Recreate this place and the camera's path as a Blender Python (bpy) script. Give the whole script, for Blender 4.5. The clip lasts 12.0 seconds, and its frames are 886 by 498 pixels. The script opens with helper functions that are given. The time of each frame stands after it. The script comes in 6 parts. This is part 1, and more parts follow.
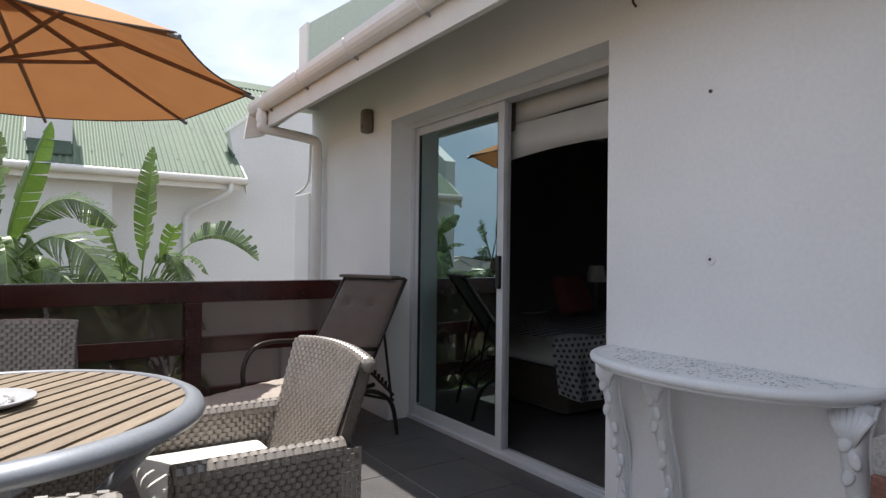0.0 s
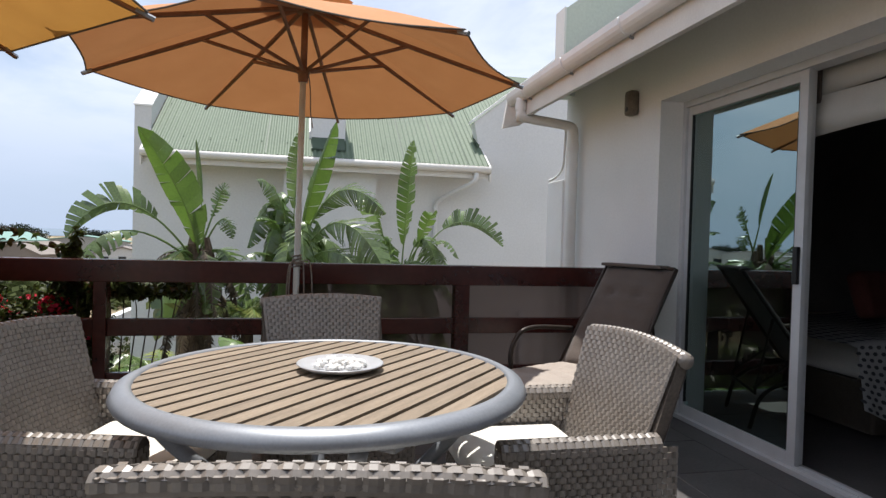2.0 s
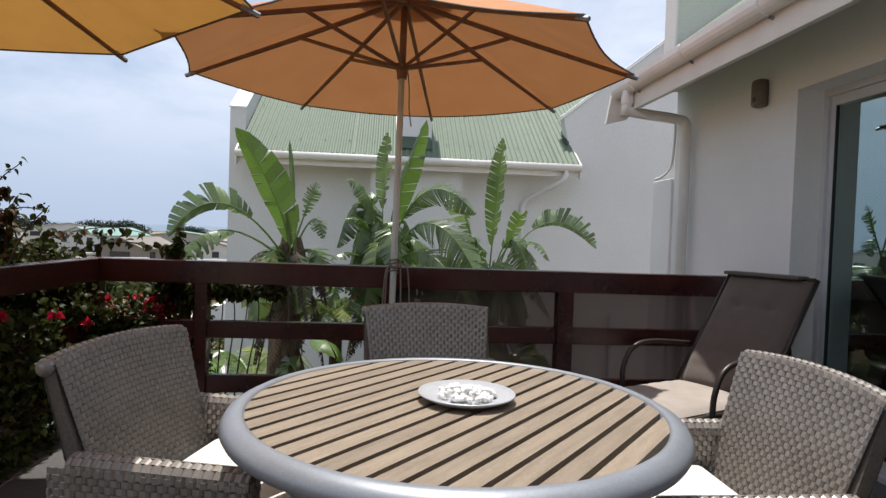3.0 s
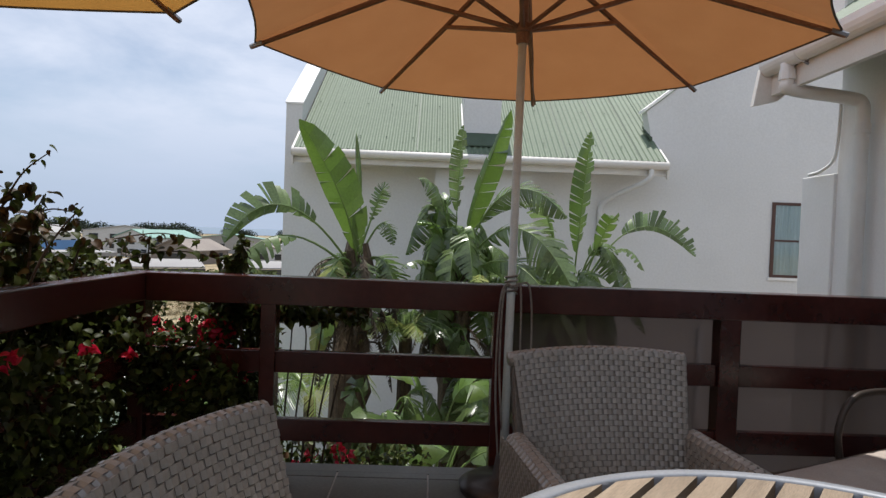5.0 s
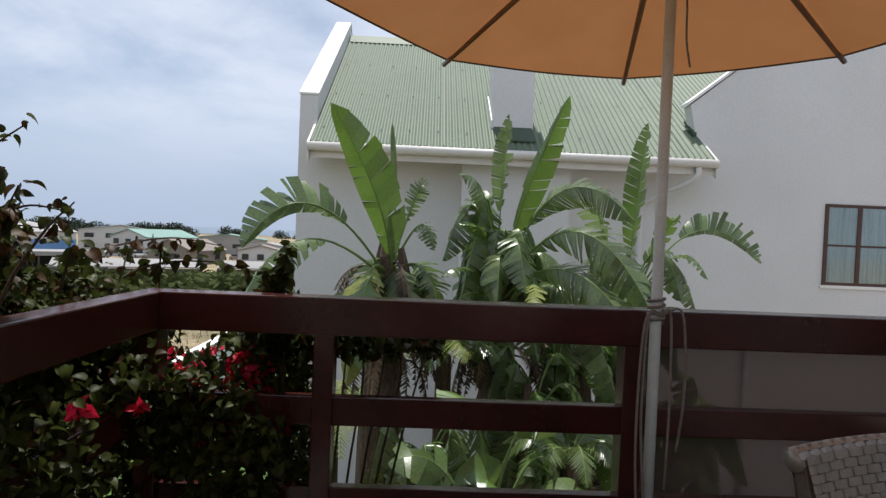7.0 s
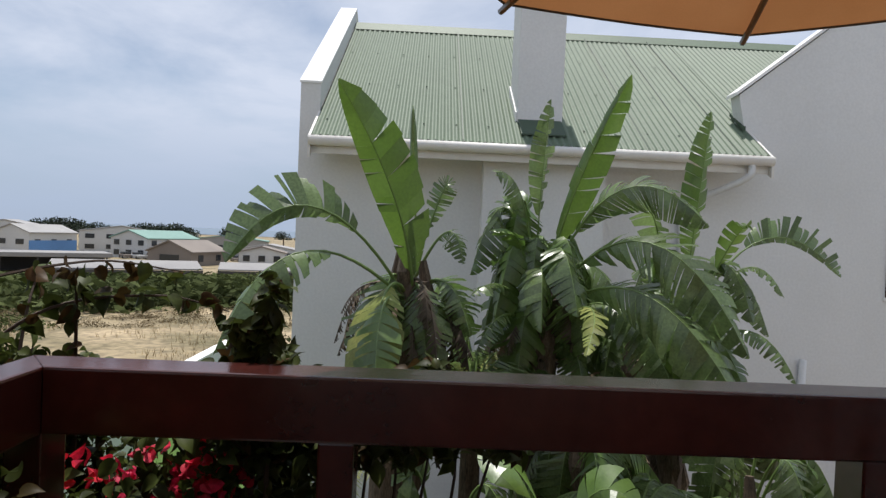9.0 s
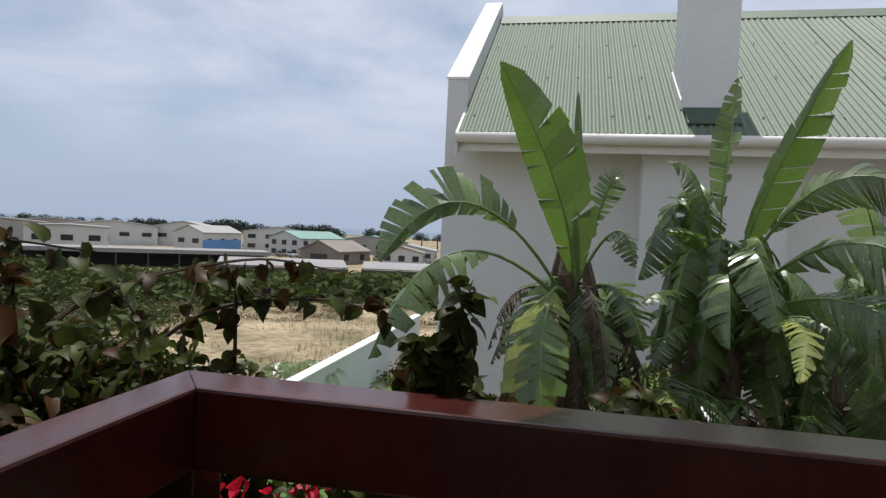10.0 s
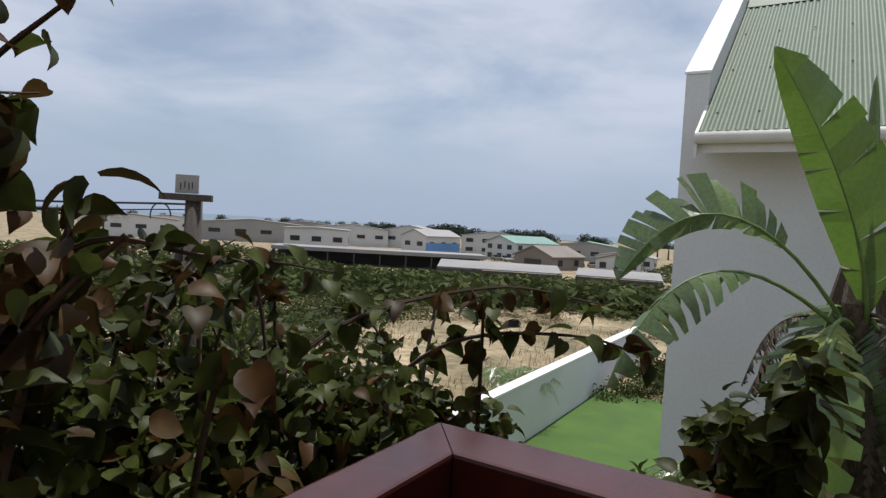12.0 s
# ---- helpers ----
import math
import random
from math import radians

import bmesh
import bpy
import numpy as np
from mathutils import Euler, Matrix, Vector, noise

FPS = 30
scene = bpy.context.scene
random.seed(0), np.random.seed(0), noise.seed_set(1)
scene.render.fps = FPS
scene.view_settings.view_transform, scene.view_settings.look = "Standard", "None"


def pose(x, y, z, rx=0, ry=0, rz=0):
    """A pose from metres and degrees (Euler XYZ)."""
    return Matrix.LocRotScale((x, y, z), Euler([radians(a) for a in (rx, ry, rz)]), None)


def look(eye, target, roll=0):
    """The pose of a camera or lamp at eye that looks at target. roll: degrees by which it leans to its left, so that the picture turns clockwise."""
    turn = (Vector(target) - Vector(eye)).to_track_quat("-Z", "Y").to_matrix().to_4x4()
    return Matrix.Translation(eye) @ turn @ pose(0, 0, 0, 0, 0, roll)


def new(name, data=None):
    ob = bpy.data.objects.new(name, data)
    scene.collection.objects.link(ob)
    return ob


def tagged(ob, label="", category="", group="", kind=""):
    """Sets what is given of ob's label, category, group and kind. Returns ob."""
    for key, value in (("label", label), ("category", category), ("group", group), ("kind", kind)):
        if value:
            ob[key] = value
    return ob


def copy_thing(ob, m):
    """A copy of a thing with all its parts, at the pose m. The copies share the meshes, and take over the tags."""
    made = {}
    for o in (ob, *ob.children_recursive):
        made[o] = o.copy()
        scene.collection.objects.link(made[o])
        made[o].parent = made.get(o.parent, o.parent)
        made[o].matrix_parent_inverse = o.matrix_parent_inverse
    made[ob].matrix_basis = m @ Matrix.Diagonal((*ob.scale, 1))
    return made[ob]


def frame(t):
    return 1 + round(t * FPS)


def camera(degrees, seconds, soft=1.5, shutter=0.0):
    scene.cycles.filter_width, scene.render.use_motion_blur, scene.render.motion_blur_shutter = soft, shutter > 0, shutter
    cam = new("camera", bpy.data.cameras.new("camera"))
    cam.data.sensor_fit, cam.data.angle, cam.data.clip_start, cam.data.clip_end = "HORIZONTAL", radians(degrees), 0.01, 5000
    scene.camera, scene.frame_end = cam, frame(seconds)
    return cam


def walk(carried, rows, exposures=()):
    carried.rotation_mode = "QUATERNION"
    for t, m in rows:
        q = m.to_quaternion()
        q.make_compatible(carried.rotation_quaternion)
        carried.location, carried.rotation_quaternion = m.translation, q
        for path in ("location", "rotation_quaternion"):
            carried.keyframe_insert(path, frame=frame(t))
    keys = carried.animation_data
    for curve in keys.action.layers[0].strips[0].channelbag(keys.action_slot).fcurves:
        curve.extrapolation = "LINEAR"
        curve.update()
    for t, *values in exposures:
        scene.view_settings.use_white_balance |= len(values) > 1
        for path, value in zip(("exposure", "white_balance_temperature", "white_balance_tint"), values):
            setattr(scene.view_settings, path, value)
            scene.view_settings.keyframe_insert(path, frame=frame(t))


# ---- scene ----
cam = camera(72.5, 12.0, soft=1.4)
PATH = [
    (0, (1.639, 0.426, 1.145), (2.747, 2.092, 1.165), 0.7),
    (0.5, (1.6, 0.456, 1.14), (2.535, 2.224, 1.148), 1.0),
    (1, (1.557, 0.476, 1.135), (2.305, 2.331, 1.129), 1.2),
    (1.5, (1.511, 0.506, 1.136), (2.087, 2.421, 1.112), 1.4),
    (2, (1.42, 0.552, 1.142), (1.857, 2.504, 1.104), 1.6),
    (2.5, (1.365, 0.638, 1.161), (1.67, 2.614, 1.115), 1.8),
    (3, (1.31, 0.795, 1.173), (1.495, 2.785, 1.12), 2.0),
    (3.5, (1.24, 0.996, 1.172), (1.361, 2.992, 1.121), 2.0),
    (5.5, (0.871, 1.84, 1.191), (0.912, 3.839, 1.144), 2.2),
    (6, (0.773, 2.026, 1.194), (0.817, 4.025, 1.149), 2.3),
    (6.5, (0.627, 2.201, 1.212), (0.678, 4.2, 1.163), 2.4),
    (7, (0.546, 2.395, 1.194), (0.602, 4.393, 1.149), 2.4),
    (8.8, (0.374, 3.245, 1.233), (0.451, 5.243, 1.197), 2.3),
    (9, (0.36, 3.357, 1.246), (0.411, 5.356, 1.205), 2.5),
    (9.5, (0.287, 3.557, 1.225), (0.127, 5.55, 1.176), 2.5),
    (10, (0.18, 3.692, 1.226), (-0.211, 5.653, 1.169), 2.7),
    (10.5, (0.087, 3.789, 1.231), (-0.545, 5.685, 1.166), 3.0),
    (11, (0.066, 3.784, 1.264), (-0.788, 5.59, 1.185), 3.2),
    (11.5, (0.032, 3.82, 1.273), (-0.941, 5.565, 1.192), 3.2),
    (12, (0.006, 3.857, 1.266), (-1.033, 5.564, 1.189), 3.3),
]
walk(cam, [(t, look(eye, target, roll)) for t, eye, target, roll in PATH],
     exposures=[(0.0, 0.38), (1.5, 0.28), (3.0, 0.06), (5.5, -0.04), (7.0, -0.08), (9.0, -0.20), (12.0, -0.36)])

# ---- body ----
# world, sun, exposure
world = bpy.data.worlds.new("world")
scene.world = world
world.use_nodes = True
wn, wl = world.node_tree.nodes, world.node_tree.links
wn.clear()
SUN = Vector((-0.025, 0.25, 0.966)).normalized()
sky = wn.new("ShaderNodeTexSky")
sky.sky_type, sky.sun_disc = "NISHITA", False
sky.dust_density, sky.ozone_density = 0.25, 2.0
sky.sun_elevation, sky.sun_rotation = math.asin(SUN.z), math.atan2(SUN.x, SUN.y)
coord, stretch = wn.new("ShaderNodeTexCoord"), wn.new("ShaderNodeMapping")
stretch.inputs["Scale"].default_value = (1.0, 1.0, 3.2)
wl.new(coord.outputs["Generated"], stretch.inputs["Vector"])
cloud = wn.new("ShaderNodeTexNoise")
cloud.inputs["Scale"].default_value, cloud.inputs["Detail"].default_value = 2.3, 9.0
cloud.inputs["Roughness"].default_value, cloud.inputs["Distortion"].default_value = 0.55, 0.35
wl.new(stretch.outputs["Vector"], cloud.inputs["Vector"])
cover = wn.new("ShaderNodeValToRGB")
cover.color_ramp.elements[0].position, cover.color_ramp.elements[1].position = 0.34, 0.58
cover.color_ramp.elements[0].color = (0.34, 0.34, 0.34, 1)
cover.color_ramp.elements[1].color = (0.92, 0.92, 0.92, 1)
wl.new(cloud.outputs["Fac"], cover.inputs["Fac"])
veil = wn.new("ShaderNodeMix")
veil.data_type = "RGBA"
veil.inputs["B"].default_value = (7.5, 8.15, 9.6, 1)
wl.new(cover.outputs["Color"], veil.inputs["Factor"])
wl.new(sky.outputs["Color"], veil.inputs["A"])
back = wn.new("ShaderNodeBackground")
back.inputs["Strength"].default_value = 0.107
split, low, haze = wn.new("ShaderNodeSeparateXYZ"), wn.new("ShaderNodeMapRange"), wn.new("ShaderNodeMix")
wl.new(coord.outputs["Generated"], split.inputs["Vector"])
low.interpolation_type = "SMOOTHSTEP"
low.inputs["From Min"].default_value, low.inputs["From Max"].default_value = 0.0, 0.24
low.inputs["To Min"].default_value, low.inputs["To Max"].default_value = 0.85, 0.0
wl.new(split.outputs["Z"], low.inputs["Value"])
haze.data_type = "RGBA"
haze.inputs["B"].default_value = (4.1, 5.1, 6.9, 1)
wl.new(low.outputs["Result"], haze.inputs["Factor"])
wl.new(veil.outputs["Result"], haze.inputs["A"])
wl.new(haze.outputs["Result"], back.inputs["Color"])
wout = wn.new("ShaderNodeOutputWorld")
wl.new(back.outputs["Background"], wout.inputs["Surface"])
sun = new("sun", bpy.data.lights.new("sun", "SUN"))
sun.data.energy, sun.data.angle, sun.data.color = 5.2, radians(0.6), (1.0, 0.965, 0.92)
sun.matrix_world = look(SUN * 40, (0, 0, 0))


# materials
def surface(name, base, other=None, scale=8.0, rough=0.6, metal=0.0, bump=0.0, fine=120.0, fine_amount=0.25,
            stretch=(1, 1, 1), vary=0.0, island=0.0, sheen=0.0, through_light=0.0, object_space=True, spec=0.5):
    m = bpy.data.materials.new(name)
    m.use_nodes = True
    n, l = m.node_tree.nodes, m.node_tree.links
    b = n["Principled BSDF"]
    b.inputs["Roughness"].default_value, b.inputs["Metallic"].default_value = rough, metal
    b.inputs["Specular IOR Level"].default_value = spec
    tc, mp = n.new("ShaderNodeTexCoord"), n.new("ShaderNodeMapping")
    mp.inputs["Scale"].default_value = stretch
    l.new(tc.outputs["Object"], mp.inputs["Vector"])
    big, small = n.new("ShaderNodeTexNoise"), n.new("ShaderNodeTexNoise")
    big.inputs["Scale"].default_value, big.inputs["Detail"].default_value = scale, 5.0
    small.inputs["Scale"].default_value, small.inputs["Detail"].default_value = fine, 3.0
    l.new(mp.outputs["Vector"], big.inputs["Vector"])
    l.new(mp.outputs["Vector"], small.inputs["Vector"])
    ramp = n.new("ShaderNodeValToRGB")
    other = other or tuple(c * 0.82 for c in base)
    ramp.color_ramp.elements[0].position, ramp.color_ramp.elements[1].position = 0.32, 0.68
    ramp.color_ramp.elements[0].color, ramp.color_ramp.elements[1].color = (*other, 1), (*base, 1)
    l.new(big.outputs["Fac"], ramp.inputs["Fac"])
    hue = n.new("ShaderNodeHueSaturation")
    l.new(ramp.outputs["Color"], hue.inputs["Color"])
    value = n.new("ShaderNodeMapRange")
    value.inputs["From Min"].default_value, value.inputs["From Max"].default_value = 0.3, 0.7
    value.inputs["To Min"].default_value, value.inputs["To Max"].default_value = 1 - fine_amount, 1 + fine_amount * 0.6
    l.new(small.outputs["Fac"], value.inputs["Value"])
    last = value.outputs["Result"]
    for amount, kind, socket in ((vary, "ShaderNodeObjectInfo", "Random"), (island, "ShaderNodeNewGeometry", "Random Per Island")):
        if amount:
            src, rng, mul = n.new(kind), n.new("ShaderNodeMapRange"), n.new("ShaderNodeMath")
            rng.inputs["To Min"].default_value, rng.inputs["To Max"].default_value = 1 - amount, 1 + amount
            mul.operation = "MULTIPLY"
            l.new(src.outputs[socket], rng.inputs["Value"])
            l.new(rng.outputs["Result"], mul.inputs[0])
            l.new(last, mul.inputs[1])
            last = mul.outputs["Value"]
    l.new(last, hue.inputs["Value"])
    l.new(hue.outputs["Color"], b.inputs["Base Color"])
    if bump:
        bp = n.new("ShaderNodeBump")
        bp.inputs["Strength"].default_value, bp.inputs["Distance"].default_value = min(1.0, bump), 0.004
        l.new(small.outputs["Fac"], bp.inputs["Height"])
        l.new(bp.outputs["Normal"], b.inputs["Normal"])
    if sheen:
        b.inputs["Sheen Weight"].default_value = sheen
    if through_light:
        tr, mix = n.new("ShaderNodeBsdfTranslucent"), n.new("ShaderNodeMixShader")
        mix.inputs["Fac"].default_value = through_light
        l.new(hue.outputs["Color"], tr.inputs["Color"])
        l.new(b.outputs["BSDF"], mix.inputs[1])
        l.new(tr.outputs["BSDF"], mix.inputs[2])
        l.new(mix.outputs["Shader"], n["Material Output"].inputs["Surface"])
    return m


def glass(name, tint=(0.9, 0.95, 0.95), gloss=0.0):
    m = bpy.data.materials.new(name)
    m.use_nodes = True
    n, l = m.node_tree.nodes, m.node_tree.links
    n.remove(n["Principled BSDF"])
    t, g, mix, f = (n.new(k) for k in ("ShaderNodeBsdfTransparent", "ShaderNodeBsdfGlossy", "ShaderNodeMixShader", "ShaderNodeFresnel"))
    t.inputs["Color"].default_value, g.inputs["Roughness"].default_value = (*tint, 1), 0.01
    if gloss:
        g.inputs["Color"].default_value = (0.80, 1.0, 0.98, 1)
    f.inputs["IOR"].default_value = 1.52 + gloss
    l.new(f.outputs["Fac"], mix.inputs["Fac"])
    l.new(t.outputs["BSDF"], mix.inputs[1])
    l.new(g.outputs["BSDF"], mix.inputs[2])
    l.new(mix.outputs["Shader"], n["Material Output"].inputs["Surface"])
    return m


def netting(name, colour, open_share):
    m = bpy.data.materials.new(name)
    m.use_nodes = True
    n, l = m.node_tree.nodes, m.node_tree.links
    b = n["Principled BSDF"]
    b.inputs["Base Color"].default_value, b.inputs["Roughness"].default_value = (*colour, 1), 0.9
    t, mix = n.new("ShaderNodeBsdfTransparent"), n.new("ShaderNodeMixShader")
    t.inputs["Color"].default_value = (1.0, 0.84, 0.78, 1)
    tc, wave, mr = n.new("ShaderNodeTexCoord"), n.new("ShaderNodeTexWave"), n.new("ShaderNodeMapRange")
    wave.inputs["Scale"].default_value, wave.inputs["Distortion"].default_value = 60.0, 0.6
    mr.inputs["To Min"].default_value, mr.inputs["To Max"].default_value = 1 - open_share - 0.03, 1 - open_share + 0.03
    l.new(tc.outputs["Object"], wave.inputs["Vector"])
    l.new(wave.outputs["Fac"], mr.inputs["Value"])
    l.new(mr.outputs["Result"], mix.inputs["Fac"])
    l.new(t.outputs["BSDF"], mix.inputs[1])
    l.new(b.outputs["BSDF"], mix.inputs[2])
    l.new(mix.outputs["Shader"], n["Material Output"].inputs["Surface"])
    return m


PLASTER = surface("white_plaster", (0.86, 0.85, 0.835), (0.80, 0.79, 0.77), 1.6, 0.85, bump=0.12, fine=60, fine_amount=0.03)
PLASTER_FAR = surface("grey_white_plaster", (0.72, 0.72, 0.72), (0.66, 0.66, 0.655), 0.7, 0.9, bump=0.3, fine=30, fine_amount=0.05)
PLASTER_GREEN = surface("pale_green_plaster", (0.66, 0.70, 0.65), (0.61, 0.65, 0.60), 1.5, 0.85, bump=0.3, fine=40, fine_amount=0.06)
WHITE_PVC = surface("white_plastic", (0.80, 0.80, 0.78), (0.74, 0.73, 0.71), 6, 0.4, fine=200, fine_amount=0.03)
FASCIA = surface("white_fascia_paint", (0.74, 0.72, 0.68), (0.68, 0.65, 0.61), 5, 0.55, fine=90, fine_amount=0.05)
ALU = surface("white_powder_coated_aluminium", (0.60, 0.61, 0.62), (0.54, 0.55, 0.56), 9, 0.35, fine=300, fine_amount=0.03)
BLACK = surface("black_plastic", (0.015, 0.015, 0.016), None, 20, 0.4)
RAIL = surface("dark_red_stained_timber", (0.066, 0.0150, 0.0115), (0.038, 0.0090, 0.0075), 4, 0.23, bump=0.2, fine=28, fine_amount=0.16, spec=0.7)
TILE = surface("charcoal_tile", (0.120, 0.113, 0.110), (0.092, 0.088, 0.086), 5, 0.42, bump=0.15, fine=60, fine_amount=0.18, vary=0.10)
GROUT = surface("grey_grout", (0.42, 0.40, 0.38), None, 20, 0.9)
WICKER = surface("beige_wicker", (0.242, 0.210, 0.180), (0.200, 0.172, 0.145), 9, 0.33, fine=160, fine_amount=0.10, island=0.07, spec=1.0)
# Core browner than the straps: the weave gaps get their shade from this colour.
WICKER_CORE = surface("gap_shade_wicker_core", (0.135, 0.110, 0.088), None, 20, 0.8)
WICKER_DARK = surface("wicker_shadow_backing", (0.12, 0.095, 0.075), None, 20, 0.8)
CUSHION = surface("cream_cushion_cloth", (0.80, 0.76, 0.69), (0.74, 0.70, 0.62), 9, 0.9, bump=0.4, fine=260, fine_amount=0.08)
STEEL = surface("grey_painted_metal", (0.27, 0.285, 0.31), (0.235, 0.25, 0.275), 8, 0.42, 0.3, fine=160, fine_amount=0.08)
PLATE = surface("brushed_pewter", (0.52, 0.53, 0.55), (0.46, 0.47, 0.49), 14, 0.35, 0.25, fine=160, fine_amount=0.06)
TEAK = surface("weathered_teak", (0.285, 0.222, 0.158), (0.205, 0.156, 0.108), 7, 0.6, bump=0.3, fine=60, fine_amount=0.22, stretch=(1, 9, 9), vary=0.12)
PEBBLE = surface("white_pebble", (0.90, 0.885, 0.85), (0.80, 0.77, 0.73), 60, 0.7, island=0.08)
CANVAS = surface("ochre_canvas", (0.60, 0.265, 0.105), (0.55, 0.235, 0.09), 4, 0.85, bump=0.3, fine=300, fine_amount=0.07, through_light=0.18)
CANVAS_Y = surface("yellow_ochre_canvas", (0.64, 0.32, 0.075), (0.58, 0.28, 0.065), 4, 0.85, bump=0.3, fine=300, fine_amount=0.07, through_light=0.22)
UMB_WOOD = surface("umbrella_rib_wood", (0.27, 0.135, 0.072), (0.20, 0.095, 0.050), 12, 0.55, fine=90, fine_amount=0.2)
POLE = surface("grey_umbrella_pole", (0.62, 0.66, 0.63), (0.54, 0.58, 0.55), 10, 0.45, 0.0, fine=160, fine_amount=0.1)
ROPE = surface("grey_rope", (0.25, 0.22, 0.19), None, 60, 0.9)
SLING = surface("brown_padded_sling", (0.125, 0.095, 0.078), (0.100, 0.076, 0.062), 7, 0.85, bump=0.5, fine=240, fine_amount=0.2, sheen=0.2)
# Lighter copy of the sling cloth; the sun on the seat is in its colour.
SLING_SEAT = surface("sunlit_seat_sling", (0.40, 0.345, 0.30), (0.35, 0.30, 0.26), 7, 0.85, bump=0.5, fine=240, fine_amount=0.15)
LOUNGER_METAL = surface("bronze_metal_tube", (0.055, 0.042, 0.034), None, 12, 0.4, 0.4)
CAST = surface("white_cast_metal", (0.80, 0.81, 0.82), (0.74, 0.75, 0.77), 14, 0.45, fine=160, fine_amount=0.05, bump=0.2)
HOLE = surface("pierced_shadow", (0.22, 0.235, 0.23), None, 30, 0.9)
ROOF = surface("green_roof_sheet", (0.108, 0.152, 0.095), (0.094, 0.135, 0.084), 1.2, 0.62, fine=16, fine_amount=0.12)
ROOF_DARK = surface("dark_green_flashing", (0.05, 0.085, 0.05), None, 6, 0.6)
WIN_WOOD = surface("brown_window_timber", (0.085, 0.035, 0.025), None, 12, 0.5)
# Darker upright streaks in the cloth colour stand for shade between folds.
CURTAIN = surface("fold_shaded_teal_curtain", (0.56, 0.66, 0.66), (0.36, 0.46, 0.47), 5, 0.9, stretch=(5, 1, 0.15))
SENSOR = surface("beige_aged_plastic", (0.17, 0.14, 0.105), None, 20, 0.5)
LEAF = surface("strelitzia_leaf", (0.175, 0.245, 0.088), (0.108, 0.172, 0.054), 2.2, 0.27, bump=0.25, fine=60, fine_amount=0.25, stretch=(1, 1, 1), island=0.32, through_light=0.45)
LEAF_YOUNG = surface("bright_strelitzia_leaf", (0.125, 0.210, 0.036), (0.088, 0.165, 0.026), 2.0, 0.34, bump=0.2, fine=50, fine_amount=0.15, island=0.20, through_light=0.38)
LEAF_OLD = surface("yellowing_leaf", (0.32, 0.33, 0.09), (0.13, 0.20, 0.045), 3.0, 0.45, fine=50, fine_amount=0.2, island=0.3, through_light=0.3)
for leaf_mat in (LEAF, LEAF_YOUNG):
    leaf_mat.node_tree.nodes["Principled BSDF"].inputs["Specular IOR Level"].default_value = 1.0
LEAF_DEAD = surface("dry_brown_leaf", (0.10, 0.075, 0.05), (0.06, 0.045, 0.03), 3.0, 0.8, island=0.3)
LEAF_STRAW = surface("pale_dry_leaf", (0.30, 0.22, 0.14), (0.20, 0.14, 0.09), 3.0, 0.8, island=0.3)
RIB = surface("pale_leaf_rib", (0.17, 0.26, 0.07), None, 9, 0.4)
TRUNK = surface("fibrous_palm_trunk", (0.17, 0.125, 0.085), (0.075, 0.052, 0.036), 6, 0.9, bump=0.9, fine=40, fine_amount=0.5, stretch=(3, 3, 0.6))
BUSH = surface("bougainvillea_leaf", (0.066, 0.084, 0.018), (0.032, 0.042, 0.010), 5, 0.5, fine=40, fine_amount=0.3, island=0.5, through_light=0.30, spec=0.22)
BUSH_RED = surface("reddish_bougainvillea_leaf", (0.072, 0.034, 0.012), (0.044, 0.034, 0.011), 5, 0.5, fine=40, fine_amount=0.3, island=0.45, through_light=0.28, spec=0.2)
TWIG = surface("brown_twig", (0.075, 0.050, 0.036), None, 20, 0.8)
BRACT = surface("crimson_bract", (0.70, 0.020, 0.035), (0.56, 0.014, 0.07), 9, 0.6, island=0.25, through_light=0.3)
SOIL = surface("garden_soil", (0.17, 0.125, 0.085), (0.10, 0.075, 0.05), 1.5, 0.95, fine=30, fine_amount=0.4)
LAWN = surface("mown_lawn", (0.078, 0.150, 0.024), (0.056, 0.115, 0.018), 1.3, 0.9, bump=0.8, fine=90, fine_amount=0.35)
SCREEN = netting("brown_shade_netting", (0.086, 0.063, 0.055), 0.12)
GLASS = glass("clear_door_glass", (0.66, 0.76, 0.75), 2.2)
# Beige, darker than the wall plaster.
SOFFIT = surface("beige_soffit", (0.56, 0.53, 0.47), (0.49, 0.46, 0.41), 2.5, 0.8, fine=60, fine_amount=0.08)
WINDOW_GLASS = glass("window_glass", (0.95, 0.97, 0.97))


# shape helpers
def part(name, bm, material, parent=None, label="", smooth=False):
    me = bpy.data.meshes.new(name)
    bm.to_mesh(me)
    bm.free()
    for m in (material if isinstance(material, (list, tuple)) else [material]):
        me.materials.append(m)
    if smooth:
        me.polygons.foreach_set("use_smooth", [True] * len(me.polygons))
    ob = new(name, me)
    ob.parent = parent
    return tagged(ob, label)


def raw_part(name, verts, faces, material, parent=None, label="", smooth=False, indices=None):
    me = bpy.data.meshes.new(name)
    me.from_pydata(verts, [], faces)
    for m in (material if isinstance(material, (list, tuple)) else [material]):
        me.materials.append(m)
    if indices:
        me.polygons.foreach_set("material_index", indices)
    if smooth:
        me.polygons.foreach_set("use_smooth", [True] * len(me.polygons))
    me.update()
    ob = new(name, me)
    ob.parent = parent
    return tagged(ob, label)


def thing(name, label, category, group="", kind="", at=None):
    ob = new(name)
    ob.empty_display_size = 0.1
    if at is not None:
        ob.matrix_basis = at
    return tagged(ob, label, category, group, kind)


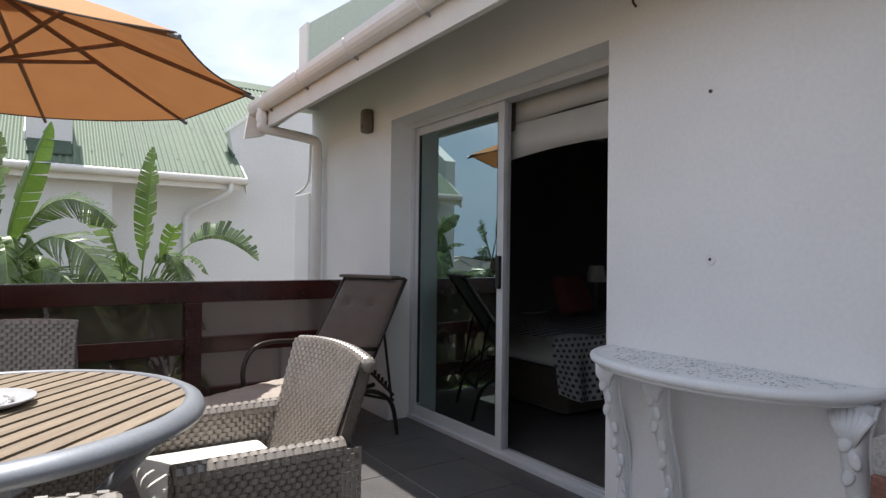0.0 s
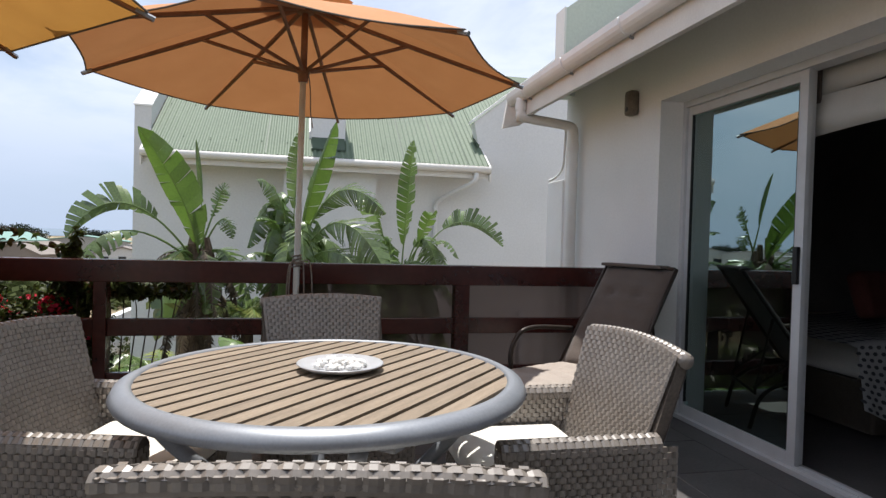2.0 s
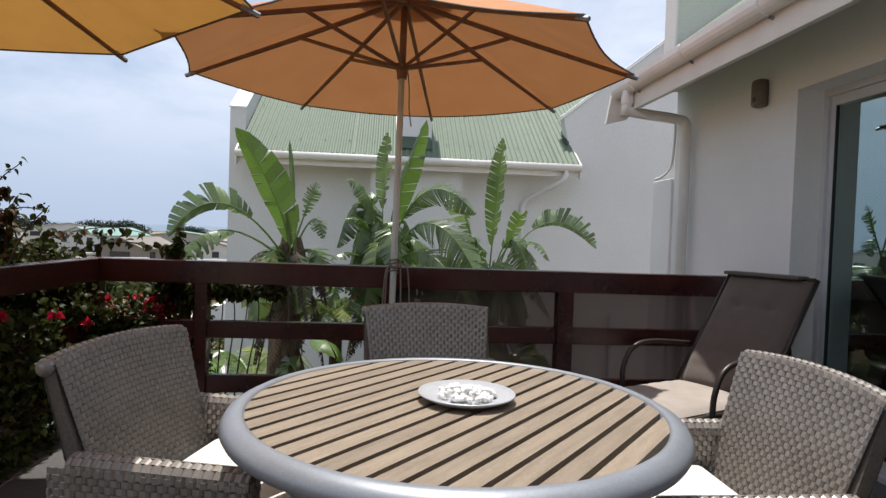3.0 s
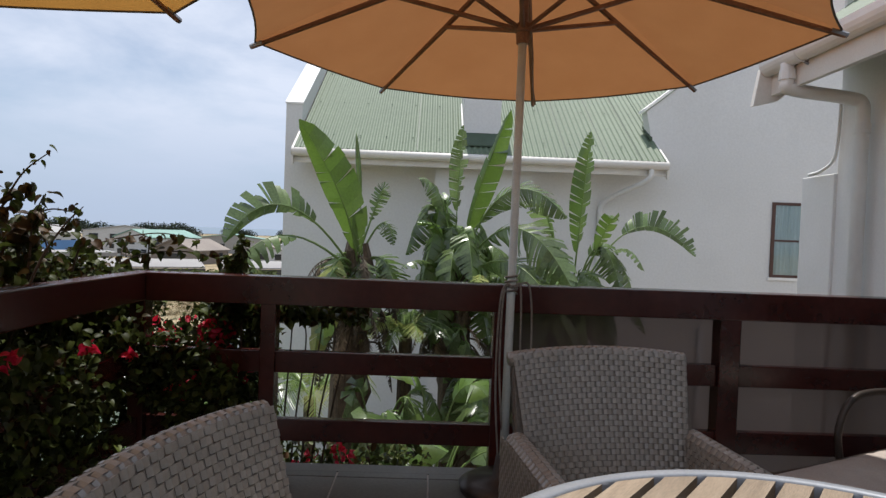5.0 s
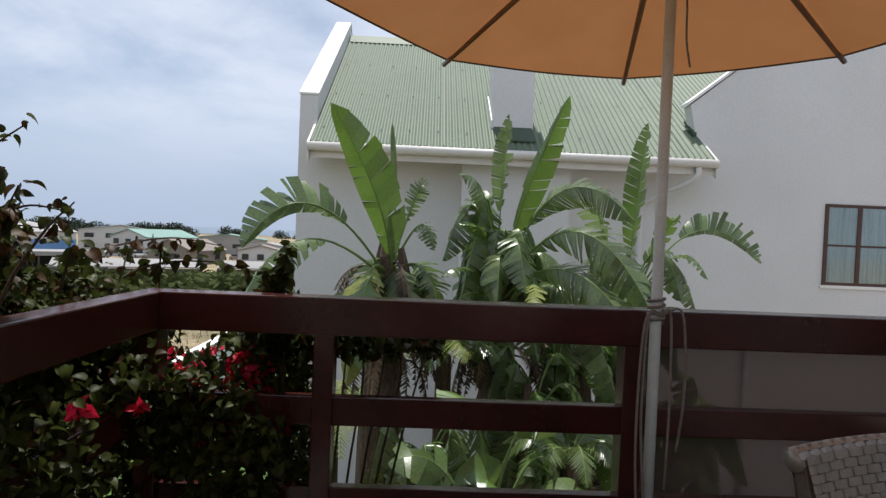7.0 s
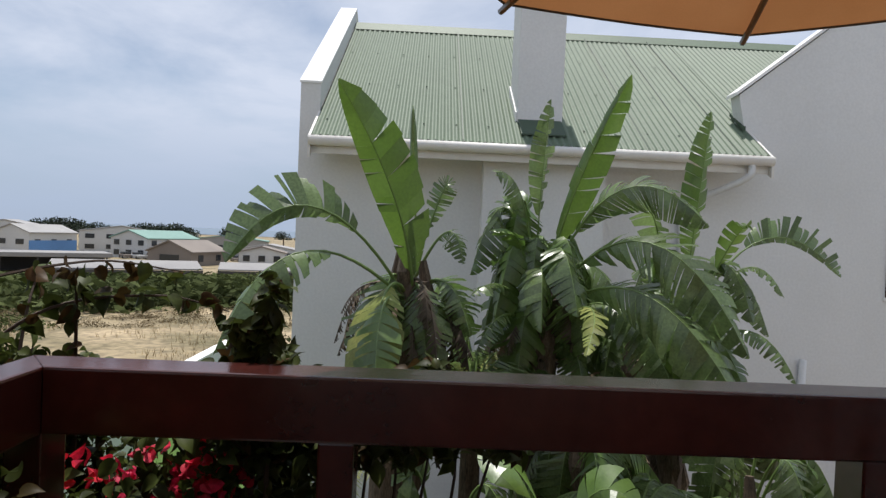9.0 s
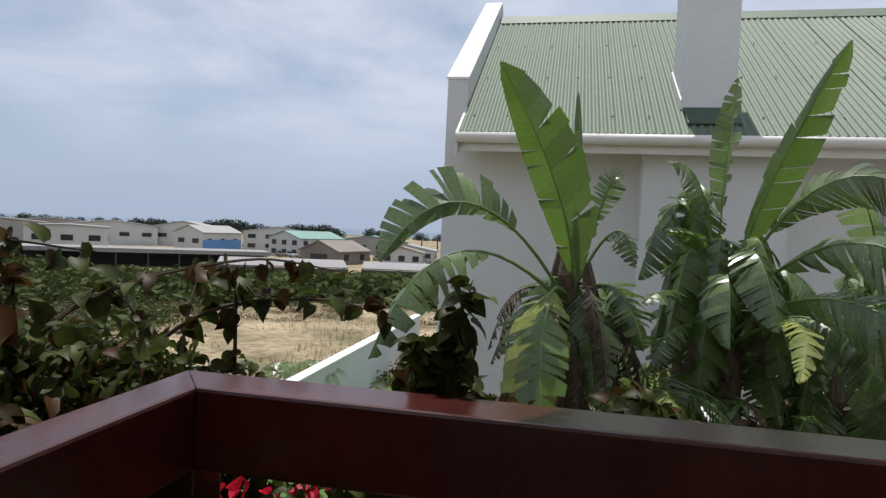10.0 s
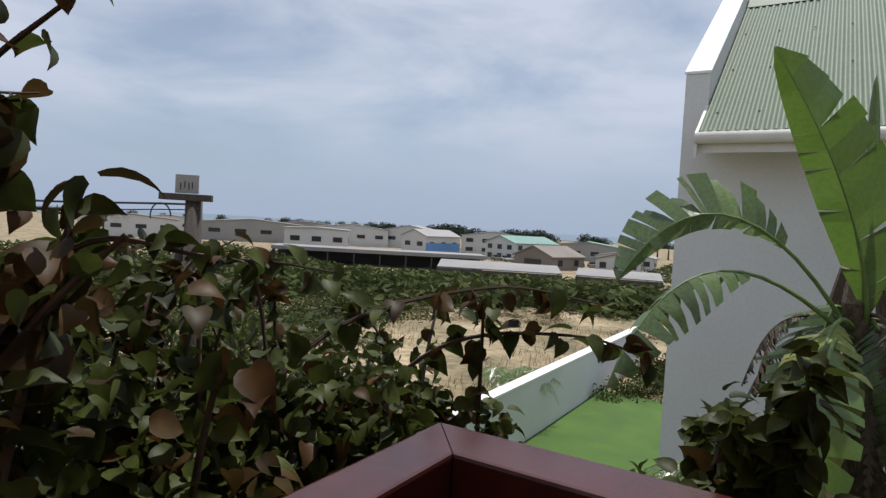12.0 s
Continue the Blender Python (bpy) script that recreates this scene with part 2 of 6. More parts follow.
def box(x0, x1, y0, y1, z0, z1, bevel=0.0, bm=None, m=None, segments=2):
    own = bmesh.new()
    bmesh.ops.create_cube(own, size=1, matrix=Matrix.Translation(((x0 + x1) / 2, (y0 + y1) / 2, (z0 + z1) / 2)) @ Matrix.Diagonal((x1 - x0, y1 - y0, z1 - z0, 1)))
    if bevel:
        bmesh.ops.bevel(own, geom=own.edges[:], offset=bevel, segments=segments, affect="EDGES", profile=0.6)
    return merge(bm, own, m)


def merge(bm, own, m=None):
    if m is not None:
        bmesh.ops.transform(own, matrix=m, verts=own.verts)
    if bm is None:
        return own
    made = [bm.verts.new(v.co) for v in own.verts]
    own.verts.index_update()
    for f in own.faces:
        bm.faces.new([made[v.index] for v in f.verts])
    own.free()
    return bm


def tube(points, radius, sides=8, bm=None, closed=False, caps=True):
    """A tube along points; radius is a number or one for each point."""
    bm = bm or bmesh.new()
    pts = [Vector(p) for p in points]
    rs = radius if isinstance(radius, (list, tuple)) else [radius] * len(pts)
    rings, side = [], None
    for i, p in enumerate(pts):
        a = pts[i - 1] if i or closed else p
        b = pts[(i + 1) % len(pts)] if i + 1 < len(pts) or closed else p
        d = (b - a).normalized()
        if side is None:
            side = d.orthogonal().normalized()
        side = (side - d * side.dot(d)).normalized()
        up = d.cross(side)
        rings.append([bm.verts.new(p + (side * math.cos(k * math.tau / sides) + up * math.sin(k * math.tau / sides)) * rs[i]) for k in range(sides)])
    pairs = list(zip(rings, rings[1:])) + ([(rings[-1], rings[0])] if closed else [])
    for r0, r1 in pairs:
        for k in range(sides):
            bm.faces.new((r0[k], r0[(k + 1) % sides], r1[(k + 1) % sides], r1[k]))
    if caps and not closed:
        bm.faces.new(rings[0][::-1])
        bm.faces.new(rings[-1])
    return bm


def curve_points(ctrl, n=12):
    """A smooth run through control points."""
    c = [Vector(p) for p in ctrl]
    c = [c[0] * 2 - c[1]] + c + [c[-1] * 2 - c[-2]]
    out = []
    for i in range(1, len(c) - 2):
        for k in range(n):
            t = k / n
            out.append(0.5 * (2 * c[i] + (c[i + 1] - c[i - 1]) * t + (2 * c[i - 1] - 5 * c[i] + 4 * c[i + 1] - c[i + 2]) * t * t + (3 * c[i] - c[i - 1] - 3 * c[i + 1] + c[i + 2]) * t ** 3))
    out.append(c[-2])
    return out


def lathe(profile, sides=32, bm=None, m=None):
    own = bmesh.new()
    rings = [[own.verts.new((r * math.cos(k * math.tau / sides), r * math.sin(k * math.tau / sides), z)) for k in range(sides)] for r, z in profile]
    for r0, r1 in zip(rings, rings[1:]):
        for k in range(sides):
            own.faces.new((r0[k], r0[(k + 1) % sides], r1[(k + 1) % sides], r1[k]))
    return merge(bm, own, m)


def prism(outline, axis, a, b, bm=None):
    """A flat outline of (u, v) pushed from a to b along x, y or z."""
    own = bmesh.new()
    place = {"x": lambda u, v, w: (w, u, v), "y": lambda u, v, w: (u, w, v), "z": lambda u, v, w: (u, v, w)}[axis]
    r0 = [own.verts.new(place(u, v, a)) for u, v in outline]
    r1 = [own.verts.new(place(u, v, b)) for u, v in outline]
    own.faces.new(r0)
    own.faces.new(r1[::-1])
    for k in range(len(outline)):
        own.faces.new((r0[k], r1[k], r1[(k + 1) % len(outline)], r0[(k + 1) % len(outline)]))
    bmesh.ops.recalc_face_normals(own, faces=own.faces)
    return merge(bm, own)


# ---- the house and its balcony ----
WALL_X, OPEN0, OPEN1, OPEN_Z = 3.65, 2.185, 4.115, 2.075
GROUND = -2.9

house_wall = thing("wall_east", "white plastered house wall beside the balcony", "wall", kind="structure")
bm = box(WALL_X, WALL_X + 0.25, -4.0, OPEN0, -0.3, 2.6)
part("wall_panel", bm, PLASTER, house_wall)
part("wall_panel", box(WALL_X, WALL_X + 0.25, OPEN1, 5.60, GROUND, 2.6), PLASTER, house_wall)
part("lintel", box(WALL_X, WALL_X + 0.25, OPEN0, OPEN1, OPEN_Z, 2.6), PLASTER, house_wall)
part("wall_base", box(WALL_X, WALL_X + 0.25, -4.0, OPEN1, GROUND, -0.3), PLASTER, house_wall)
part("buttress", box(WALL_X - 0.02, WALL_X + 0.30, 5.60, 5.95, GROUND, 1.69, 0.008), PLASTER, house_wall)
part("end_wall", box(WALL_X + 0.25, 9.0, 5.35, 5.60, GROUND, 2.6), PLASTER, house_wall)
part("rear_wall", box(-0.6, 3.9, -4.25, -4.0, -0.3, 2.6), PLASTER, tagged(thing("wall_south", "unseen white plastered wall added to close the balcony's rear", "wall", kind="structure")))

# unseen roof and side screen, added to hold back sky light from the rear
rear = thing("verandah_roof", "unseen beige roof added behind the view to dim light from the rear", "roof", kind="structure")
part("blocker_slab", prism([(-0.25, 2.42), (-0.25, 2.52), (-4.25, 5.4), (-4.25, 2.42)], "x", -0.6, 3.6), SOFFIT, rear)
part("blocker_side", box(-0.6, -0.5, -4.0, -1.6, -0.02, 2.42), PLASTER, rear)

# eaves
eaves = thing("eaves", "white painted fascia and beige soffit of the house roof", "eaves", kind="structure")
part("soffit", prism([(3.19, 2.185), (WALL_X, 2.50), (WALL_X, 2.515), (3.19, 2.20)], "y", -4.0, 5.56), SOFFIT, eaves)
part("fascia", box(3.155, 3.19, -4.0, 5.60, 2.17, 2.36, 0.004), FASCIA, eaves)
part("fascia_end", prism([(3.08, 2.34), (3.04, 2.10), (3.20, 2.14), (3.60, 2.46), (3.60, 2.6), (3.42, 2.6)], "y", 5.56, 5.60), FASCIA, eaves)
house_roof = thing("roof", "green corrugated sheet roof of the house", "roof", kind="structure")


def corrugated(x0, x1, run0, run1, pitch, depth, along_x=True, rows=2):
    """Corrugated sheet: waves across one way, rising from run0=(y, z) to run1."""
    verts, faces, n = [], [], int((x1 - x0) / pitch * 8)
    for j in range(rows + 1):
        y, z = (run0[k] + (run1[k] - run0[k]) * j / rows for k in (0, 1))
        for i in range(n + 1):
            x = x0 + (x1 - x0) * i / n
            h = z + depth * math.sin(i / 8 * math.tau)
            verts.append((x, y, h) if along_x else (y, x, h))
    for j in range(rows):
        for i in range(n):
            a = j * (n + 1) + i
            faces.append((a, a + 1, a + n + 2, a + n + 1))
    return verts, faces


v, f = corrugated(-4.0, 5.45, (3.10, 2.385), (6.6, 5.01), 0.076, 0.009, along_x=False)
raw_part("roof_sheet", v, f, ROOF, house_roof, smooth=True)
part("roof_back", box(6.6, 9.0, -4.0, 5.45, 4.9, 5.0), ROOF, house_roof)
par = prism([(3.55, 2.40), (3.55, 3.15), (6.4, 5.28), (9.0, 5.28), (9.0, 2.40)], "y", 5.45, 5.62)
part("parapet", par, PLASTER_GREEN, house_roof)
part("parapet_end", box(3.53, 3.548, 5.44, 5.63, 2.40, 3.155), PLASTER, house_roof)

gutter = thing("gutter", "white plastic roof gutter with brackets and downpipe", "gutter")
gp = [(3.060 + 0.062 * (1 - math.cos(a)), 2.375 - 0.085 * math.sin(a)) for a in np.linspace(0, math.pi, 11)]
outer = [(3.052, 2.388), (3.062, 2.388)] + gp[1:-1] + [(3.184, 2.38), (3.180, 2.38)] + [(3.122 + (u - 3.122) * 0.93, 2.378 + (w - 2.378) * 0.93) for u, w in gp[::-1]]
part("gutter_trough", prism([(u, w) for u, w in outer[1:]], "y", -4.0, 5.54), WHITE_PVC, gutter, smooth=False)
part("gutter_stop", prism(gp, "y", 5.54, 5.555), WHITE_PVC, gutter)
for y in np.arange(-3.4, 5.5, 0.78):
    part("gutter_bracket", tube([(3.060 + 0.064 * (1 - math.cos(a)) - 0.002, float(y), 2.377 - 0.089 * math.sin(a)) for a in np.linspace(-0.05, 3.1, 12)], 0.006, 6), WHITE_PVC, gutter, smooth=True)
    part("bracket_bolt", tube([(3.13, float(y), 2.285), (3.16, float(y), 2.275)], 0.009, 6), STEEL, gutter)
pipe = curve_points([(3.115, 5.32, 2.31), (3.115, 5.32, 2.20), (3.15, 5.32, 2.155), (3.50, 5.31, 2.115), (3.575, 5.30, 2.08), (3.585, 5.30, 1.98)], 6) + [Vector((3.585, 5.30, -2.8))]
part("downpipe", tube(pipe, 0.040, 14), WHITE_PVC, gutter, smooth=True)
for z in (2.24, 1.93):
    part("pipe_collar", lathe([(0.040, -0.03), (0.047, -0.03), (0.047, 0.03), (0.040, 0.03)], 16, m=pose(3.115 if z > 2.1 else 3.585, 5.32 if z > 2.1 else 5.30, z)), WHITE_PVC, gutter, smooth=False)
overflow = thing("overflow_pipe", "thin white pipe hooked over the wall end", "pipe")
part("pipe_run", tube(curve_points([(3.63, 5.57, 2.19), (3.63, 5.58, 1.95), (3.62, 5.60, 1.78), (3.59, 5.68, 1.71), (3.585, 5.80, 1.695)], 6), 0.012, 8), WHITE_PVC, overflow, smooth=True)

lamp = thing("wall_sensor", "small aged beige movement sensor on the wall", "sensor")
part("housing", box(3.575, 3.65, 4.375, 4.470, 2.030, 2.207, 0.028), SENSOR, lamp, smooth=True)
part("eye", lathe([(0.0, 0.0), (0.018, 0.002), (0.022, 0.014)], 12, m=pose(3.572, 4.422, 2.075, 0, 90, 0)), BLACK, lamp)

for y, z, r in ((1.710, 1.750, 0.008), (1.706, 1.141, 0.022)):
    screw = thing("wall_fixing", "small metal screw fixing in the plaster", "screw", at=pose(3.65, y, z, 0, -90, 0))
    part("washer", lathe([(0.0, 0.004), (r * 0.9, 0.004), (r, 0.0)], 14), STEEL if r < 0.01 else WHITE_PVC, screw)
    part("screw_head", lathe([(0.0, 0.008), (0.005, 0.007), (0.006, 0.003)], 8), LOUNGER_METAL, screw)
hook = thing("wall_hook", "small rusty hook in the upper wall", "hook")
part("hook_bend", tube(curve_points([(3.65, 2.02, 2.20), (3.61, 2.02, 2.20), (3.60, 2.02, 2.17), (3.62, 2.02, 2.155)], 5), 0.005, 6), TWIG, hook)

# sliding door
DX = 3.835
door = thing("door_1", "white aluminium sliding glass door, half open", "sliding door", kind="structure")
for name, b in (("head_track", (DX - 0.02, DX + 0.08, OPEN0, OPEN1, 2.035, OPEN_Z)), ("threshold_track", (DX - 0.03, DX + 0.09, OPEN0, OPEN1, 0.0, 0.028)),
                ("jamb", (DX - 0.02, DX + 0.08, 4.080, OPEN1, 0.028, 2.035)), ("jamb", (DX - 0.02, DX + 0.08, OPEN0, 2.220, 0.028, 2.035))):
    part(name, box(*b, 0.003), ALU, door)
for k in (0.0, 0.035):
    part("track_rib", box(DX + k, DX + k + 0.006, OPEN0 + 0.01, 4.08, 0.028, 0.040), ALU, door)
sill = thing("door_sill", "plain white plaster step under the sliding door", "sill", kind="structure")
part("sill_slab", box(WALL_X + 0.002, WALL_X + 0.25, OPEN0, OPEN1, -0.3, -0.001), TILE, sill)


def sash(x, y0, y1, handle):
    s = part("sliding_panel" if handle else "fixed_panel", box(x, x + 0.03, y0, y0 + 0.055, 0.035, 2.035, 0.003), ALU, door)
    part("stile", box(x, x + 0.03, y1 - 0.034, y1, 0.035, 2.035, 0.003), ALU, s)
    part("top_rail", box(x + 0.001, x + 0.029, y0 + 0.055, y1 - 0.034, 1.980, 2.035, 0.003), ALU, s)
    part("bottom_rail", box(x + 0.001, x + 0.029, y0 + 0.055, y1 - 0.034, 0.035, 0.095, 0.003), ALU, s)
    pane = part("pane", box(x + 0.012, x + 0.018, y0 + 0.055, y1 - 0.034, 0.095, 1.980), GLASS, s)
    pane.visible_shadow = False
    for y in (y0 + 0.056, y1 - 0.040):
        part("seal", box(x + 0.003, x + 0.027, y, y + 0.006, 0.115, 1.980), BLACK, s)
    if handle:
        part("handle", box(x - 0.022, x, y0 + 0.010, y0 + 0.042, 0.955, 1.145, 0.006), BLACK, s, "black plastic pull handle")


sash(DX, 3.11, 4.080, True)
sash(DX + 0.040, 3.13, 4.080, False)

# floor
floor = thing("floor", "charcoal square tiles with pale grout on the balcony", "floor", kind="structure")
part("grout_bed", box(-0.50, WALL_X, -4.0, 4.60, -0.30, -0.004), GROUT, floor)
deck_edge = thing("balcony_edge", "white plastered edge and wall below the balcony", "wall", kind="structure")
part("edge_wall", box(-0.60, WALL_X, 4.62, 4.70, GROUND, -0.30), PLASTER, deck_edge)
part("edge_tile", box(-0.50, WALL_X, 4.602, 4.70, -0.30, -0.001, 0.003), TILE, deck_edge)
part("edge_wall", box(-0.60, -0.50, -4.0, 4.62, GROUND, -0.02), PLASTER, deck_edge)

# room behind the door
room = thing("wall_room", "pale bedroom walls coloured darker for the dim room", "wall", kind="structure")
# Pale wall colour lowered to grey, standing in for the room's shade.
ROOMWALL = surface("dimmed_bedroom_paint", (0.22, 0.21, 0.195), None, 2, 0.9)
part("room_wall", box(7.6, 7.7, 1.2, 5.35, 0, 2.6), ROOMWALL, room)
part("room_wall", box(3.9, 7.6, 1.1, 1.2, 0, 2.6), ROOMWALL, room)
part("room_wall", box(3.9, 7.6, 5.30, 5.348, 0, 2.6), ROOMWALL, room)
ceiling = tagged(part("ceiling", box(3.9, 7.7, 1.1, 5.35, 2.5, 2.6), PLASTER), "white bedroom ceiling", "ceiling", kind="structure")
room_floor = tagged(part("floor_room", box(3.9, 7.6, 1.2, 5.30, -0.3, 0.0), TILE), "dark tiled bedroom floor", "floor", kind="structure")

# railing
rail = thing("railing", "dark red stained timber balcony railing", "railing", kind="structure")
RY0, RY1, RX0, RX1 = 4.578, 4.684, -0.484, -0.398
for outline in ([(RX0 + 0.0012, RY1), (3.65, RY1), (3.65, RY0), (RX1 + 0.0012, RY0)], [(RX0, RY1 - 0.0012), (RX1, RY0 - 0.0012), (RX1, -4.0), (RX0, -4.0)]):
    beam = prism(outline, "z", 0.815, 0.952)
    bmesh.ops.bevel(beam, geom=[e for e in beam.edges if abs(e.verts[0].co.z - e.verts[1].co.z) < 0.01 and e.calc_length() > 0.5], offset=0.006, segments=2, affect="EDGES", profile=0.6)
    part("top_rail", beam, RAIL, rail)
for z0, z1 in ((0.478, 0.586), (0.140, 0.250)):
    part("lower_rail", box(RX1, 3.65, RY0 + 0.030, RY1 - 0.030, z0, z1, 0.005), RAIL, rail)
    part("lower_rail", box(RX0 + 0.025, RX1 - 0.025, -4.0, RY0, z0, z1, 0.005), RAIL, rail)
for x, w in ((-0.441, 0.075), (0.19, 0.075), (1.33, 0.08), (2.47, 0.105), (3.60, 0.09)):
    part("post", box(x - w / 2, x + w / 2, RY0 + 0.008, RY1 - 0.008, -0.02, 0.815, 0.005), RAIL, rail)
for y in (3.45, 2.30, 1.15, 0.0, -1.15, -2.3):
    part("post", box(RX0 + 0.008, RX1 - 0.008, y - 0.04, y + 0.04, -0.02, 0.815, 0.005), RAIL, rail)
net = thing("shade_net", "brown woven shade netting tied behind the railing", "netting")
nv, nf = [], []
for i in range(41):
    for j in range(9):
        nv.append((1.36 + 2.26 * i / 40, RY1 + 0.012 + 0.006 * math.sin(i * 0.9) * math.sin(j * 0.8), 0.02 + 0.80 * j / 8))
for i in range(40):
    for j in range(8):
        a = i * 9 + j
        nf.append((a, a + 9, a + 10, a + 1))
raw_part("net_sheet", nv, nf, SCREEN, net, smooth=True)
for z in (0.02, 0.82):
    part("hem_cord", tube([(1.36, RY1 + 0.012, z), (3.62, RY1 + 0.012, z)], 0.005, 6), WICKER_DARK, net)
for k in range(12):
    part("cable_tie", tube([(1.40 + 0.2 * k, RY1 + 0.004 + 0.012 * math.cos(a), 0.825 + 0.012 * math.sin(a)) for a in np.linspace(0, 5.8, 9)], 0.0025, 5), BLACK, net)


# ---- the neighbour's house ----
NW, EAVE_Y, EAVE_Z, SLOPE, RIDGE_Z = 11.1, 10.54, 2.38, 0.701, 4.91
nb = thing("neighbour_house", "white plastered house with a green corrugated roof and chimney", "house")
part("front_wall", box(-1.33, 9.5, NW, NW + 0.25, GROUND - 0.3, 2.75), PLASTER_FAR, nb)
part("side_wall", box(-1.33, -1.08, NW + 0.25, 17.3, GROUND - 0.3, 2.75), PLASTER_FAR, nb)
part("gable_parapet", prism([(NW, 2.75), (NW, 3.12), (14.15, 5.17), (17.3, 3.05), (17.3, 2.75)], "x", -1.33, -1.08), PLASTER_FAR, nb)
part("parapet_coping", prism([(NW - 0.01, 3.121), (NW - 0.01, 3.15), (14.15, 5.205), (17.3, 3.08), (17.3, 3.05), (14.15, 5.175)], "x", -1.345, -1.065), PLASTER, nb)
part("chimney_breast", box(1.01, 2.52, 10.80, NW - 0.002, GROUND - 0.3, 2.30), PLASTER_FAR, nb)
nroof = part("roof", box(-1.06, 4.42, EAVE_Y + 0.03, EAVE_Y + 0.6, EAVE_Z - 0.075, EAVE_Z - 0.06), FASCIA, nb)
v, f = corrugated(-1.07, 4.43, (EAVE_Y, EAVE_Z), (14.15, EAVE_Z + SLOPE * (14.15 - EAVE_Y)), 0.085, 0.012, rows=3)
raw_part("roof_sheet", v, f, ROOF, nroof, smooth=True)
v, f = corrugated(4.43, 9.5, (NW + 0.4, EAVE_Z + SLOPE * (NW + 0.4 - EAVE_Y)), (14.15, EAVE_Z + SLOPE * (14.15 - EAVE_Y)), 0.085, 0.012)
raw_part("roof_sheet", v, f, ROOF, nroof, smooth=True)
part("rear_slope", prism([(14.15, RIDGE_Z), (17.2, 2.75), (17.2, 2.70), (14.15, RIDGE_Z - 0.05)], "x", -1.07, 9.5), ROOF, nroof)
part("ridge_cap", prism([(13.93, RIDGE_Z - 0.135), (14.15, RIDGE_Z + 0.055), (14.37, RIDGE_Z - 0.135), (14.15, RIDGE_Z + 0.02)], "x", -1.07, 9.5), ROOF, nroof)
for x in (0.72, 2.95, 3.55, 4.05):
    part("sheet_lap", prism([(EAVE_Y + 0.02, EAVE_Z + 0.016), (14.1, RIDGE_Z - 0.018), (14.1, RIDGE_Z - 0.004), (EAVE_Y + 0.02, EAVE_Z + 0.030)], "x", x, x + 0.014), ROOF_DARK, nroof)
part("fascia", box(-1.07, 4.43, EAVE_Y + 0.03, EAVE_Y + 0.06, 2.17, 2.36), FASCIA, nb)
part("gutter", tube([(-1.09, EAVE_Y - 0.03, 2.315), (4.45, EAVE_Y - 0.03, 2.315)], 0.060, 12), FASCIA, nb, smooth=True)
part("verge_board", prism([(10.50, 2.11), (10.50, 2.36), (NW, 2.77), (NW, 2.45)], "x", -1.10, -1.07), FASCIA, nb)
part("verge_board", prism([(10.50, 2.11), (10.50, 2.36), (NW, 2.77), (NW, 2.45)], "x", 4.43, 4.46), FASCIA, nb)
part("rain_pipe", tube(curve_points([(4.20, 10.52, 2.27), (4.15, 10.55, 2.10), (3.75, 10.95, 1.86), (3.62, NW - 0.05, 1.72), (3.61, NW - 0.05, 1.55)], 5) + [Vector((3.61, NW - 0.05, -2.9))], 0.04, 10), PLASTER_FAR, nb, smooth=True)
chim = part("chimney", box(1.42, 2.005, 11.06, 11.75, 2.6, 5.70, 0.01), PLASTER_FAR, nb)
part("chimney_cap", box(1.38, 2.045, 11.02, 11.79, 5.70, 5.80, 0.01), PLASTER_FAR, chim)
part("flashing", prism([(10.72, 2.528), (11.055, 2.763), (11.055, 2.780), (10.72, 2.545)], "x", 1.44, 1.99), ROOF_DARK, chim)
part("flashing_side", prism([(11.06, 2.745), (11.80, 3.264), (11.80, 3.38), (11.06, 2.87)], "x", 1.402, 1.418), WHITE_PVC, chim)
# cross gable on the same front wall
gab = prism([(4.40, 2.751), (4.30, 3.24), (8.9, 6.92), (9.5, 6.5), (9.5, 2.751)], "y", NW + 0.01, NW + 0.24)
part("cross_gable", gab, PLASTER_FAR, nb)
cop = prism([(4.26, 3.235), (4.26, 3.28), (8.9, 6.975), (8.9, 6.925)], "y", NW - 0.02, NW + 0.27)
part("gable_coping", cop, PLASTER, nb)
part("valley_flashing", prism([(11.10, 2.79), (11.45, 3.035), (11.45, 3.085), (11.10, 2.84)], "x", 4.35, 4.40), ROOF_DARK, nb)
part("vent_pipe", tube([(5.28, NW - 0.06, GROUND), (5.28, NW - 0.06, -0.15)], 0.045, 10), PLASTER_FAR, nb, smooth=True)
# window with curtains
wnd = part("window", box(6.33, 7.42, NW - 0.03, NW + 0.02, 0.655, 0.70, 0.004), PLASTER, nb, "brown timber window with pale curtains")
for b in ((6.36, 6.41, 0.70, 1.89), (7.34, 7.39, 0.70, 1.89), (6.845, 6.905, 0.70, 1.89)):
    part("frame", box(b[0], b[1], NW - 0.025, NW - 0.002, b[2], b[3]), WIN_WOOD, wnd)
for b in ((6.41, 7.34, 1.845, 1.89), (6.41, 7.34, 0.70, 0.745), (6.41, 6.845, 1.27, 1.30), (6.905, 7.34, 1.27, 1.30)):
    part("frame", box(b[0], b[1], NW - 0.024, NW - 0.003, b[2], b[3]), WIN_WOOD, wnd)
cv, cf = [], []
for i in range(80):
    cv += [(6.41 + 0.93 * i / 79, NW - 0.0095 + 0.0055 * math.sin(i * 1.1), z) for z in (0.745, 1.845)]
    if i:
        cf.append((2 * i - 2, 2 * i, 2 * i + 1, 2 * i - 1))
raw_part("curtain", cv, cf, CURTAIN, wnd, smooth=True)
